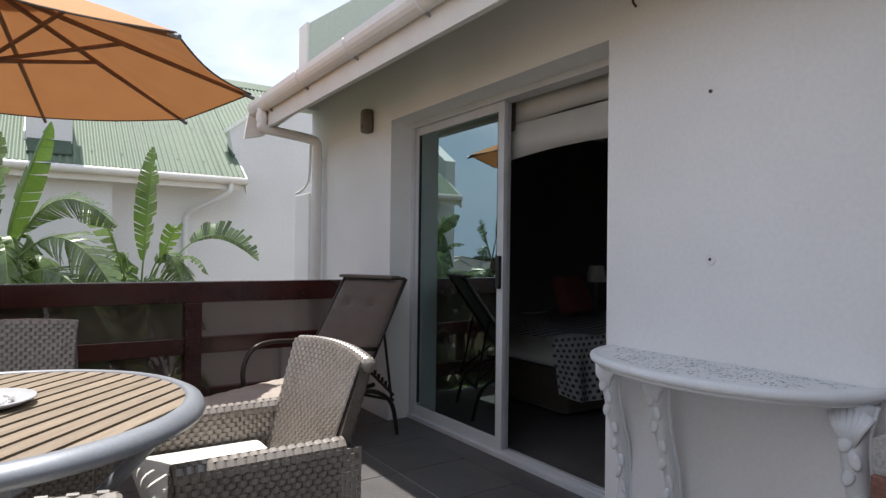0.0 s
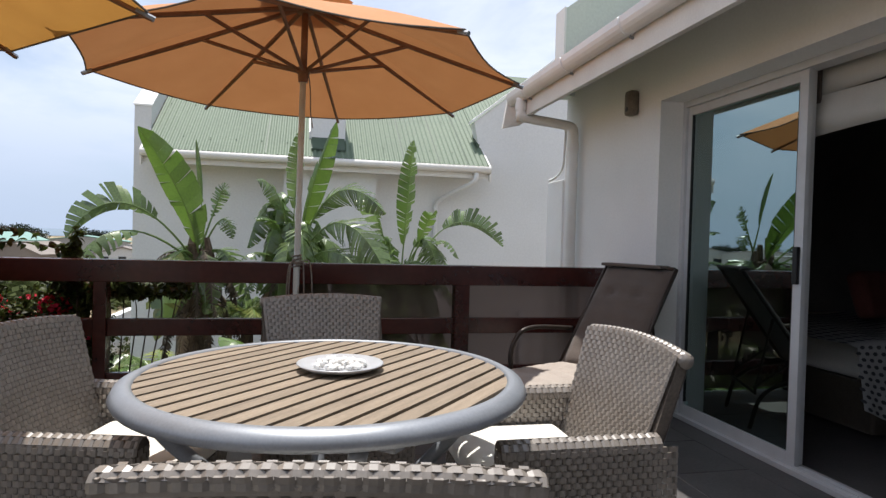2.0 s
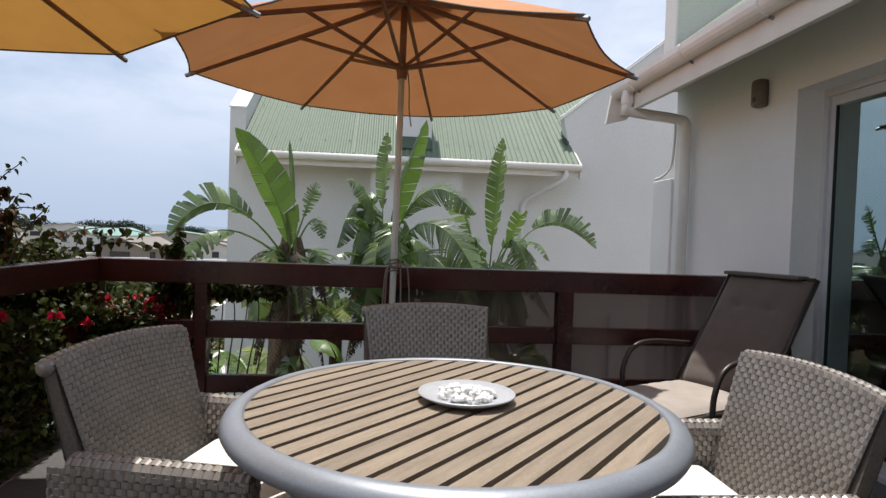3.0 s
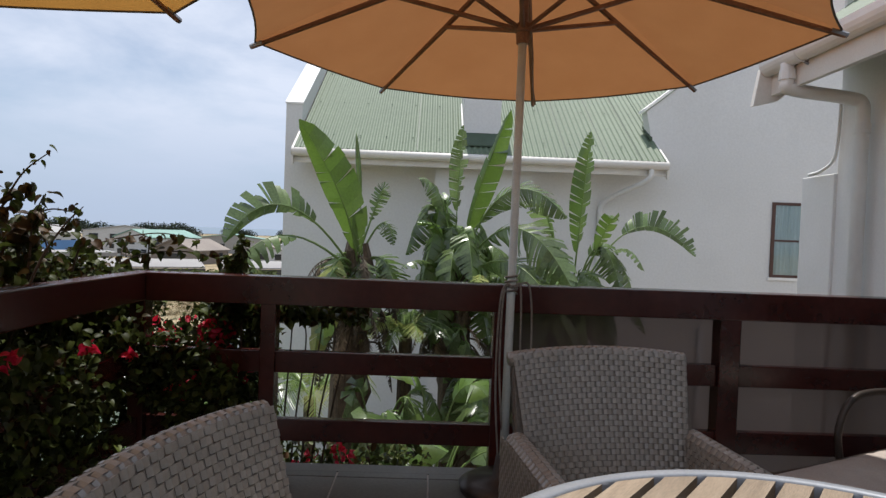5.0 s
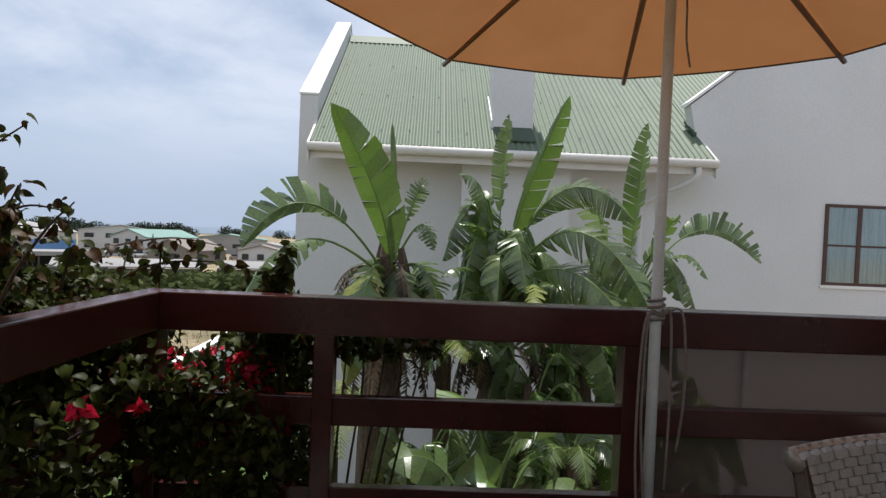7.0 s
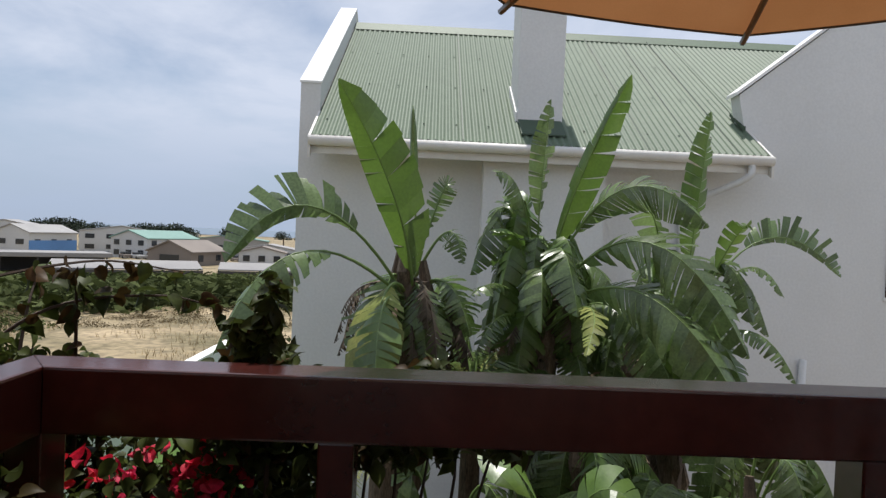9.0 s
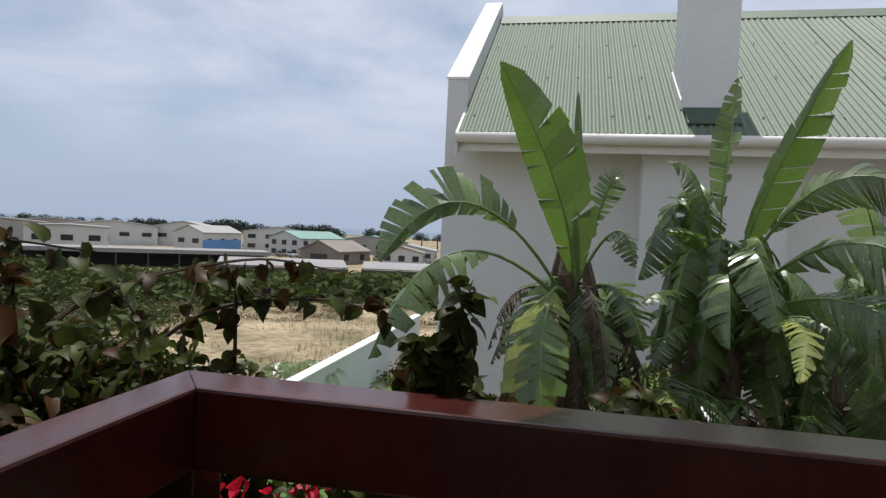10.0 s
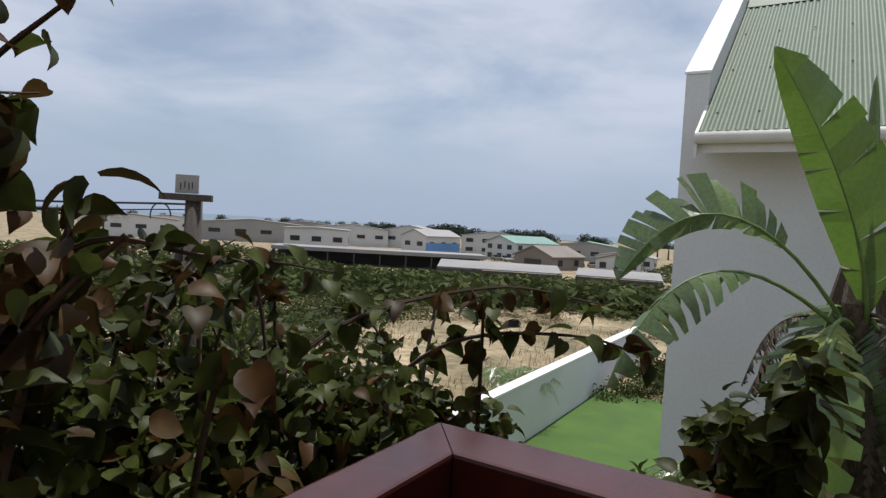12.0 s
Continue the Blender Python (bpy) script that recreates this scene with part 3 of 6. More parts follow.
for x0, x1 in ((6.41, 6.845), (6.905, 7.34)):
    for z0, z1 in ((0.745, 1.27), (1.30, 1.845)):
        pn = part("pane", box(x0, x1, NW - 0.017, NW - 0.014, z0, z1), WINDOW_GLASS, wnd)
        pn.visible_shadow = False
# ---- furniture ----


def weave(surf, nu, nv, height=0.0060, gap=0.07):
    """Woven straps over surf(u, v) -> (point, normal); staggered arched pieces."""
    verts, faces = [], []
    for j in range(nv):
        v0, v1 = (j + gap / 2) / nv, (j + 1 - gap / 2) / nv
        shift = 0.5 if j % 2 else 0.0
        for i in range(-1, nu):
            u0, u1 = (i + shift + 0.02) / nu, (i + shift + 0.98) / nu
            if u1 <= 0.01 or u0 >= 0.99:
                continue
            u0, u1 = max(0.0, u0), min(1.0, u1)
            us = (u0, u0 + (u1 - u0) * 0.28, u0 + (u1 - u0) * 0.72, u1)
            base = len(verts)
            for k, u in enumerate(us):
                h = 0.0010 if k in (0, 3) else height
                for v in (v0, v1):
                    p, n = surf(u, v)
                    verts.append(p + n * h)
            for k in range(3):
                a = base + 2 * k
                faces.append((a, a + 2, a + 3, a + 1))
            p0, n0 = surf(us[1], v0)
            p1, n1 = surf(us[2], v0)
            b2 = len(verts)
            verts += [p0 - n0 * 0.001, p1 - n1 * 0.001]
            faces.append((base + 2, b2, b2 + 1, base + 4))
            p0, n0 = surf(us[1], v1)
            p1, n1 = surf(us[2], v1)
            b2 = len(verts)
            verts += [p0 - n0 * 0.001, p1 - n1 * 0.001]
            faces.append((base + 5, b2 + 1, b2, base + 3))
    return verts, faces


def woven(name, shape, parent):
    return tagged(raw_part(name, *shape, WICKER, parent), kind="stuff")


def back_y(z, x):
    lean = 0.12 + 0.15 * max(0.0, (z - 0.38) / 0.47)
    return lean + 0.025 * (1 - (x / 0.29) ** 2)


def back_top(x):
    return 0.850 - 0.016 * (x / 0.28) ** 2


def arm_top(y):
    return 0.605 + 0.006 * y


def wicker_chair(at, label):
    chair = thing("wicker_chair", label, "chair", "chairs round the table", at=at)

    def back_in(u, v):
        x = (u - 0.5) * 2 * (0.235 + 0.045 * v)
        z = 0.40 + (back_top(x) - 0.40) * v
        return Vector((x, back_y(z, x), z)), Vector((0, -0.95, 0.3))

    def back_out(u, v):
        x = (0.5 - u) * 2 * 0.28
        z = 0.06 + (back_top(x) - 0.06) * v
        return Vector((x, back_y(max(z, 0.30), x) + 0.042, z)), Vector((0, 1, -0.1))

    core = bmesh.new()
    rows = []
    for j in range(9):
        z = 0.06 + 0.785 * j / 8
        rows.append([[core.verts.new(((i / 8 - 0.5) * 0.55, back_y(max(z, 0.3), (i / 8 - 0.5) * 0.55) + o, z - 0.016 * abs(i / 4 - 1) ** 2)) for i in range(9)] for o in (0.004, 0.038)])
    for j in range(8):
        for i in range(8):
            core.faces.new((rows[j][0][i], rows[j][0][i + 1], rows[j + 1][0][i + 1], rows[j + 1][0][i]))
            core.faces.new((rows[j][1][i], rows[j + 1][1][i], rows[j + 1][1][i + 1], rows[j][1][i + 1]))
        for i in (0, 8):
            core.faces.new((rows[j][0][i], rows[j + 1][0][i], rows[j + 1][1][i], rows[j][1][i]))
    for i in range(8):
        core.faces.new((rows[8][0][i], rows[8][0][i + 1], rows[8][1][i + 1], rows[8][1][i]))
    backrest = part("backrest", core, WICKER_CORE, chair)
    woven("inner_weave", weave(back_in, 17, 29), backrest)
    woven("outer_weave", weave(back_out, 21, 56, 0.0042), backrest)

    def rolled(points, width):
        def surf(u, v):
            k = u * (len(points) - 1)
            i = min(int(k), len(points) - 2)
            p = points[i].lerp(points[i + 1], k - i)
            d = (points[i + 1] - points[i]).normalized()
            side = d.cross(Vector((0, 0, 1))).normalized()
            up = side.cross(d)
            a = (v - 0.5) * 3.4
            n = side * math.sin(a) + up * math.cos(a)
            return p + n * width, n
        return surf

    top = [Vector((x, back_y(0.85, x) + 0.020, back_top(x) - 0.016)) for x in np.linspace(-0.285, 0.285, 13)]
    woven("rolled_weave", weave(rolled(top, 0.020), 22, 6, 0.004, 0.05), backrest)
    part("top_roll", tube(top, 0.0205, 10), WICKER, backrest, smooth=True)

    for s in (-1, 1):
        def outer_side(u, v, s=s):
            y = (-0.235 + 0.495 * u) if s > 0 else (0.26 - 0.495 * u)
            z = 0.05 + (arm_top(y) - 0.06) * v
            return Vector((s * 0.305, y, z)), Vector((s, 0, 0))

        def inner_side(u, v, s=s):
            y = (0.18 - 0.405 * u) if s > 0 else (-0.225 + 0.405 * u)
            z = 0.38 + (arm_top(y) - 0.39) * v
            return Vector((s * 0.245, y, z)), Vector((-s, 0, 0))

        def arm_front(u, v, s=s):
            x = s * 0.275 + 0.030 * (2 * u - 1)
            return Vector((x, -0.237, 0.05 + 0.545 * v)), Vector((0, -1, 0))

        line = [Vector((s * 0.275, y, arm_top(y) - 0.018)) for y in np.linspace(-0.24, 0.215, 14)]
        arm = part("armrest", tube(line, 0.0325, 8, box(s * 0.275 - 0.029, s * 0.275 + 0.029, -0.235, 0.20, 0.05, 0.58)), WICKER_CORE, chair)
        woven("outer_weave", weave(outer_side, 17, 33), arm)
        woven("inner_weave", weave(inner_side, 14, 14), arm)
        woven("front_weave", weave(arm_front, 2, 33), arm)
        woven("rolled_weave", weave(rolled(line, 0.032), 18, 6, 0.004, 0.05), arm)

    def skirt(u, v):
        return Vector(((2 * u - 1) * 0.245, -0.255, 0.05 + 0.375 * v)), Vector((0, -1, 0))

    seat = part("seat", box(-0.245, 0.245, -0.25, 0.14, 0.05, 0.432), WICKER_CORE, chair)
    woven("front_weave", weave(skirt, 17, 22), seat)
    cushion = box(-0.240, 0.240, -0.272, 0.13, 0.430, 0.500, 0.030, segments=4)
    part("seat_cushion", cushion, CUSHION, chair, "cream padded seat cushion", smooth=True)
    for x in (-0.27, 0.27):
        for y in (-0.24, 0.16):
            part("foot", lathe([(0.0, 0.0), (0.018, 0.0), (0.022, 0.055), (0.0, 0.055)], 10, m=pose(x, y, 0)), WICKER_DARK, chair)
    return chair


first = wicker_chair(pose(2.155, 2.305, 0, 0, 0, -90.5), "sunlit beige wicker armchair with a cream seat cushion")
far_chair = copy_thing(first, pose(1.537, 3.198, 0, 0, 0, 8.0))
far_chair["label"] = "beige wicker armchair standing in shade before the railing"
left_chair = copy_thing(first, pose(0.858, 2.509, 0, 0, 0, 76.8))
left_chair["label"] = "beige wicker armchair half shaded by an umbrella"
near_chair = copy_thing(first, pose(1.497, 1.622, 0, 0, 0, 170))
near_chair["label"] = "beige wicker armchair pushed close under the table"

# table
TC, TR, TZ = Vector((1.487, 2.235)), 0.538, 0.765
table = thing("round_table", "round slatted teak table with a grey metal rim", "table", at=pose(TC.x, TC.y, 0, 0, 0, 50))
rim = [(TR - 0.052, TZ - 0.028), (TR - 0.052, TZ - 0.001), (TR - 0.044, TZ + 0.003), (TR - 0.030, TZ + 0.002), (TR - 0.010, TZ - 0.008), (TR, TZ - 0.026), (TR - 0.006, TZ - 0.038), (TR - 0.030, TZ - 0.045), (TR - 0.052, TZ - 0.040), (TR - 0.052, TZ - 0.028)]
part("rim", lathe(rim, 96), STEEL, table, "grey metal table rim", smooth=True)
inner, pitch, gapw = TR - 0.050, 0.0570, 0.0140
y = -inner + 0.018
while y < inner - 0.02:
    y0, y1 = y, min(y + pitch - gapw, inner - 0.004)
    lo, hi = [], []
    for q in range(5):
        yy = y0 + (y1 - y0) * q / 4
        half = math.sqrt(max(0.0, inner ** 2 - yy ** 2)) - 0.002
        lo.append((-half, yy))
        hi.append((half, yy))
    ring = lo + hi[::-1]
    part("slat", prism(ring, "z", TZ - 0.034, TZ - 0.002), TEAK, table)
    y += pitch
for yy in (-0.28, 0.0, 0.28):
    half = math.sqrt(inner ** 2 - yy ** 2)
    part("under_bar", box(yy - 0.02, yy + 0.02, -half, half, TZ - 0.062, TZ - 0.036), STEEL, table)
for a in range(4):
    c, s_ = math.cos(radians(45 + 90 * a)), math.sin(radians(45 + 90 * a))
    leg = [(c * r, s_ * r, z) for r, z in ((0.48, 0.71), (0.40, 0.60), (0.22, 0.42), (0.20, 0.30), (0.34, 0.10), (0.42, 0.015))]
    lg = part("leg", tube(curve_points(leg, 6), 0.020, 10), STEEL, table, smooth=True)
    part("glide", lathe([(0.0, 0.0), (0.026, 0.0), (0.024, 0.02), (0.0, 0.02)], 12, m=pose(c * 0.42, s_ * 0.42, 0)), BLACK, lg)
part("leg_ring", tube([(0.205 * math.cos(a), 0.205 * math.sin(a), 0.36) for a in np.linspace(0, math.tau, 25)[:-1]], 0.010, 6, closed=True), STEEL, table, smooth=True)

plate = thing("plate", "grey metal plate of white pebbles on the table", "plate", at=pose(1.517, 2.262, TZ))
part("dish", lathe([(0.0, 0.006), (0.07, 0.006), (0.095, 0.012), (0.119, 0.020), (0.121, 0.017), (0.095, 0.004), (0.06, 0.001), (0.0, 0.001)], 48), PLATE, plate, smooth=True)
rng = random.Random(4)
for k in range(70):
    a, r = rng.uniform(0, math.tau), 0.070 * math.sqrt(rng.random())
    pb = bmesh.new()
    bmesh.ops.create_icosphere(pb, subdivisions=1, radius=1.0, matrix=pose(r * math.cos(a), r * math.sin(a), 0.014 + 0.016 * (1 - r / 0.075) * rng.random(), rng.uniform(0, 60), rng.uniform(0, 60), rng.uniform(0, 360)) @ Matrix.Diagonal((rng.uniform(0.007, 0.015), rng.uniform(0.005, 0.009), rng.uniform(0.005, 0.008), 1)))
    part("pebble", pb, PEBBLE, plate, smooth=True)


# umbrellas
def umbrella(base, apex, tip_z, radius, first_angle, canvas, label, hub_z, rope):
    u = thing("garden_umbrella", label, "umbrella", "garden umbrellas")
    b, top = Vector(base), Vector(apex)
    part("pole", tube([b + Vector((0, 0, 0.06)), b.lerp(top, 0.30), b.lerp(top, 0.995)], 0.0195, 14), POLE, u, smooth=True)
    part("upper_pole", tube([b.lerp(top, (hub_z + 0.0) / top.z), b.lerp(top, 0.99)], 0.022, 12), UMB_WOOD, u, smooth=True)
    part("base_weight", lathe([(0.0, 0.0), (0.20, 0.0), (0.205, 0.03), (0.16, 0.055), (0.05, 0.07), (0.035, 0.16), (0.0, 0.16)], 28, m=Matrix.Translation(b)), LOUNGER_METAL, u, smooth=True)
    hub = b.lerp(top, hub_z / top.z)
    tips = [Vector((top.x + radius * math.cos(radians(first_angle + 45 * k)), top.y + radius * math.sin(radians(first_angle + 45 * k)), tip_z)) for k in range(8)]
    head = top + Vector((0, 0, -0.03))
    verts, faces = [], []
    n = 8
    for k in range(8):
        t0, t1 = tips[k], tips[(k + 1) % 8]
        for i in range(n + 1):
            r = 0.10 + 0.90 * i / n
            for j in range(7):
                w = j / 6
                p = top.lerp(t0, r).lerp(top.lerp(t1, r), w)
                p.z += 0.020 * math.sin(math.pi * i / n) - 0.045 * r * math.sin(math.pi * w) ** 1.0 * 0.55 + 0.018
                inward = (top - p) * (0.030 * r * r * math.sin(math.pi * w))
                verts.append(p + Vector((inward.x, inward.y, 0)))
        o = k * (n + 1) * 7
        for i in range(n):
            for j in range(6):
                a = o + i * 7 + j
                faces.append((a, a + 1, a + 8, a + 7))
    canopy = raw_part("canopy", verts, faces, canvas, u, "ochre canvas canopy in eight panels", smooth=True)
    vv = bmesh.new()
    ring = [top + Vector((0.30 * math.cos(radians(first_angle + 45 * k)), 0.30 * math.sin(radians(first_angle + 45 * k)), 0.00)) for k in range(8)]
    cc = vv.verts.new(top + Vector((0, 0, 0.11)))
    rv = [vv.verts.new(p) for p in ring]
    for k in range(8):
        vv.faces.new((cc, rv[k], rv[(k + 1) % 8]))
    part("vent_cap", vv, canvas, canopy)
    for k in range(8):
        low = Vector((0, 0, -0.012))
        d = (tips[k] - head)
        rb = part("rib", tube([head + low, head.lerp(tips[k], 0.5) + low, tips[k] + low * 0.3 + d * 0.012], [0.015, 0.015, 0.011], 6), UMB_WOOD, u)
        part("strut", tube([hub + Vector((0.02 * d.x, 0.02 * d.y, 0)), head.lerp(tips[k], 0.47) + low * 1.6], 0.012, 6), UMB_WOOD, rb)
        part("tip_pocket", tube([tips[k] - d * 0.03, tips[k] + d * 0.018], 0.013, 6), STEEL, rb)
        edge = []
        for w in np.linspace(0, 1, 9):
            p = tips[k].lerp(tips[(k + 1) % 8], float(w))
            inward = (top - p) * (0.030 * math.sin(math.pi * w))
            edge.append(p + Vector((inward.x, inward.y, -0.025 * math.sin(math.pi * w) + 0.016)))
        part("hem", tube(edge, 0.005, 5), WICKER_DARK, canopy)
    part("runner", lathe([(0.021, -0.07), (0.030, -0.07), (0.034, -0.02), (0.042, -0.015), (0.042, 0.02), (0.021, 0.025)], 16, m=Matrix.Translation(hub)), UMB_WOOD, u, smooth=False)
    part("crown_hub", lathe([(0.0, -0.06), (0.05, -0.05), (0.055, 0.0), (0.0, 0.02)], 16, m=Matrix.Translation(head)), UMB_WOOD, u)
    part("cord", tube(curve_points([hub + Vector((0.03, -0.02, 0)), hub + Vector((0.045, -0.03, -0.12)), hub + Vector((0.05, -0.03, -0.26)), hub + Vector((0.065, -0.035, -0.36))], 5), 0.004, 5), ROPE, u)
    if rope:
        at = b.lerp(top, 0.90 / top.z)
        coil = [at + Vector((0.028 * math.cos(a), 0.028 * math.sin(a) + 0.004, 0.02 + 0.0035 * a)) for a in np.linspace(0, 25, 60)]
        rp = part("tie_rope", tube(coil, 0.0055, 5), ROPE, u, smooth=True)
        for dx, dz, ln in ((-0.045, 0.04, 0.62), (-0.06, 0.02, 0.80), (0.05, 0.05, 0.55), (0.10, 0.06, 0.42)):
            part("rope_tail", tube(curve_points([at + Vector((0.01, -0.02, 0.05)), at + Vector((dx * 0.8, -0.03, dz)), at + Vector((dx, -0.028, -ln * 0.5)), at + Vector((dx * 0.7 + 0.01, -0.03, -ln))], 6), 0.0048, 5), ROPE, rp, smooth=True)
    return u


umbrella((1.345, 4.44, 0.0), (1.372, 4.525, 2.62), 2.125, 1.375, 168.5, CANVAS, "ochre canvas umbrella on a grey pole tied to the railing", 2.17, True)
umbrella((-0.34, 2.72, 0.0), (-0.71, 2.74, 2.58), 2.05, 1.57, 23.4, CANVAS_Y, "yellow ochre canvas umbrella over the balcony corner", 2.12, False)


# lounger
def lounger(at):
    lg = thing("sun_lounger", "brown padded reclining lounger with bronze metal frame", "lounger", at=at)
    # local: length along x, head at +x, width along y
    W = 0.25
    B0, B1 = Vector((0.0, 0, 0.37)), Vector((0.42, 0, 0.98))

    def pad(name, p0, p1, mat, thick, cols):
        d = (p1 - p0)
        nrm = Vector((-d.z, 0, d.x)).normalized()
        verts, faces, nx, ny = [], [], 36, 18
        for i in range(nx + 1):
            for j in range(ny + 1):
                u, w = i / nx, j / ny
                pillow = (math.sin(math.pi * min(1, max(0, w))) ** 0.35) * (math.sin(math.pi * u) ** 0.25)
                ribs = 0.80 + 0.20 * abs(math.sin(u * math.pi * cols))
                tuft = 1 - 0.75 * max(math.exp(-((u - 0.72) ** 2 * 700 + (w - q) ** 2 * 220)) for q in (0.3, 0.7))
                p = p0 + d * u + nrm * (thick * pillow * ribs * tuft)
                verts.append((p.x, (w - 0.5) * 2 * W, p.z))
        for i in range(nx):
            for j in range(ny):
                a = i * (ny + 1) + j
                faces.append((a, a + ny + 1, a + ny + 2, a + 1))
        o = len(verts)
        for a, b in ((p0, -W), (p0, W), (p1, -W), (p1, W)):
            verts.append((a.x, b, a.z - 0.004))
        faces.append((o, o + 1, o + 3, o + 2))
        return raw_part(name, verts, faces, mat, lg, smooth=True)

    seat_end = Vector((-0.86, 0, 0.35))
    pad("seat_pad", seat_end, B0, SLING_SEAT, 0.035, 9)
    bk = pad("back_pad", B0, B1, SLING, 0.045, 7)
    part("head_tie", box(0.36, 0.46, -0.20, 0.26, 0.985, 1.005, 0.008), SLING, bk)
    for s in (-1, 1):
        y = s * (W + 0.012)
        part("back_rail", tube([(0.0, y, 0.36), (0.21, y, 0.665), (0.43, y, 0.985)], 0.013, 8), LOUNGER_METAL, lg, smooth=True)
        part("side_rail", tube([(-0.88, y, 0.335), (0.12, y, 0.355)], 0.014, 8), LOUNGER_METAL, lg, smooth=True)
        part("armrest", tube(curve_points([(-0.40, y + s * 0.02, 0.34), (-0.40, y + s * 0.03, 0.46), (-0.34, y + s * 0.03, 0.565), (-0.20, y + s * 0.03, 0.60), (0.12, y + s * 0.02, 0.575)], 7), 0.014, 8), LOUNGER_METAL, lg, smooth=True)
        part("front_leg", tube(curve_points([(-0.62, y, 0.34), (-0.60, y, 0.17), (-0.66, y, 0.0)], 6), 0.014, 8), LOUNGER_METAL, lg, smooth=True)
        part("rear_leg", tube(curve_points([(-0.02, y, 0.34), (0.16, y, 0.30), (0.30, y, 0.20), (0.36, y, 0.0)], 6), 0.014, 8), LOUNGER_METAL, lg, smooth=True)
        part("prop_bar", tube([(0.24, y * 0.9, 0.69), (0.33, y * 0.9, 0.22)], 0.009, 6), LOUNGER_METAL, lg)
        rk = part("ratchet", tube([(0.10, y * 0.92, 0.44), (0.34, y * 0.92, 0.25)], 0.009, 6), LOUNGER_METAL, lg)
        for q in range(5):
            part("tooth", box(0.15 + 0.035 * q, 0.165 + 0.035 * q, y * 0.92 - 0.006, y * 0.92 + 0.006, 0.405 - 0.028 * q, 0.435 - 0.028 * q), LOUNGER_METAL, rk)
    part("cross_bar", tube([(0.43, -W, 0.985), (0.43, W, 0.985)], 0.014, 8), LOUNGER_METAL, lg)
    part("cross_bar", tube([(0.33, -W, 0.22), (0.33, W, 0.22)], 0.010, 8), LOUNGER_METAL, lg)
    return lg


lounger(pose(3.115, 3.90, 0, 0, 0, 23))


# console table
def console(at):
    ct = thing("console_table", "white cast metal half-round console table with shell legs", "console table", at=at)
    # local: back along y, top bulges to -x
    HW, DP, Z = 0.488, 0.36, 0.775
    half = [(-DP * math.sin(a) ** 0.9 if math.sin(a) > 0 else 0.0, -HW * math.cos(a)) for a in np.linspace(0, math.pi, 41)]
    top = prism(half, "z", Z - 0.022, Z)
    tp = part("top", top, CAST, ct)
    edge = [Vector((x, y, Z - 0.012)) for x, y in half]
    part("moulded_edge", tube(edge, 0.017, 8), CAST, tp, smooth=True)
    part("under_edge", tube([Vector((x * 0.955, y * 0.965, Z - 0.034)) for x, y in half], 0.010, 6), CAST, tp, smooth=True)
    # The top is solid: flat dark flakes give the shade of its pierced holes.
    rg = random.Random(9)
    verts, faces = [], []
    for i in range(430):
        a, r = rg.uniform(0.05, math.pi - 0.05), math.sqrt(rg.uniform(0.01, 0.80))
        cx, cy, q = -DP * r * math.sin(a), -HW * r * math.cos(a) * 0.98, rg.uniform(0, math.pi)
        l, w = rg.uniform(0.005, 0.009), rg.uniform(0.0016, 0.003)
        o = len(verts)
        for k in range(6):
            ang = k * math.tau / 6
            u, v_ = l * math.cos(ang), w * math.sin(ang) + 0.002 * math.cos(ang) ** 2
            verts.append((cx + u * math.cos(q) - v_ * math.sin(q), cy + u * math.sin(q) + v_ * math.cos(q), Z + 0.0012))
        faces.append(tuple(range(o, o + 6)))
    tagged(raw_part("piercing_shade", verts, faces, HOLE, tp, "small dark flakes drawn as shade in the leaf piercings"), kind="stuff")
    for y, depth in ((-0.45, 0.065), (0.43, 0.055), (0.17, 0.10)):
        path = [(-depth, y, Z - 0.04), (-depth - 0.03, y, Z - 0.12), (-depth - 0.01, y, Z - 0.24), (-depth + 0.045, y, Z - 0.42), (-depth + 0.06, y, Z - 0.56), (-depth + 0.03, y, 0.08), (-depth - 0.02, y, 0.0)]
        pts = curve_points(path, 5)
        lgp = part("leg", tube(pts, [0.043 - 0.018 * min(1.0, i / 18) for i in range(len(pts))], 10), CAST, ct, smooth=True)
        sh = bmesh.new()
        for k in range(9):
            a = (k - 4) * 0.33
            tube([(-depth - 0.058, y + 0.010 * math.sin(a), Z - 0.150), (-depth - 0.072, y + 0.034 * math.sin(a), Z - 0.100), (-depth - 0.052, y + 0.056 * math.sin(a), Z - 0.068 + 0.022 * math.cos(a))], [0.005, 0.010, 0.009], 6, sh)
        tagged(part("shell", sh, CAST, lgp, smooth=True), kind="stuff")
        for k in range(8):
            i = 6 + 2 * k
            if i < len(pts):
                p = pts[i]
                lf = bmesh.new()
                bmesh.ops.create_icosphere(lf, subdivisions=2, radius=1, matrix=pose(p.x - 0.036 + 0.0015 * k, p.y + 0.010 * (-1) ** k, p.z, 20 * (-1) ** k, 0, 0) @ Matrix.Diagonal((0.0065, 0.020 - 0.001 * k, 0.030, 1)))
                part("moulded_leaf", lf, CAST, lgp, smooth=True)
        for s in (-1, 1):
            part("side_scroll", tube([Vector((p.x + 0.004, p.y + s * (0.044 - 0.016 * min(1.0, i / 18)), p.z)) for i, p in enumerate(pts)], 0.007, 6), CAST, lgp, smooth=True)
    return ct


console(pose(WALL_X - 0.004, 1.65, 0))

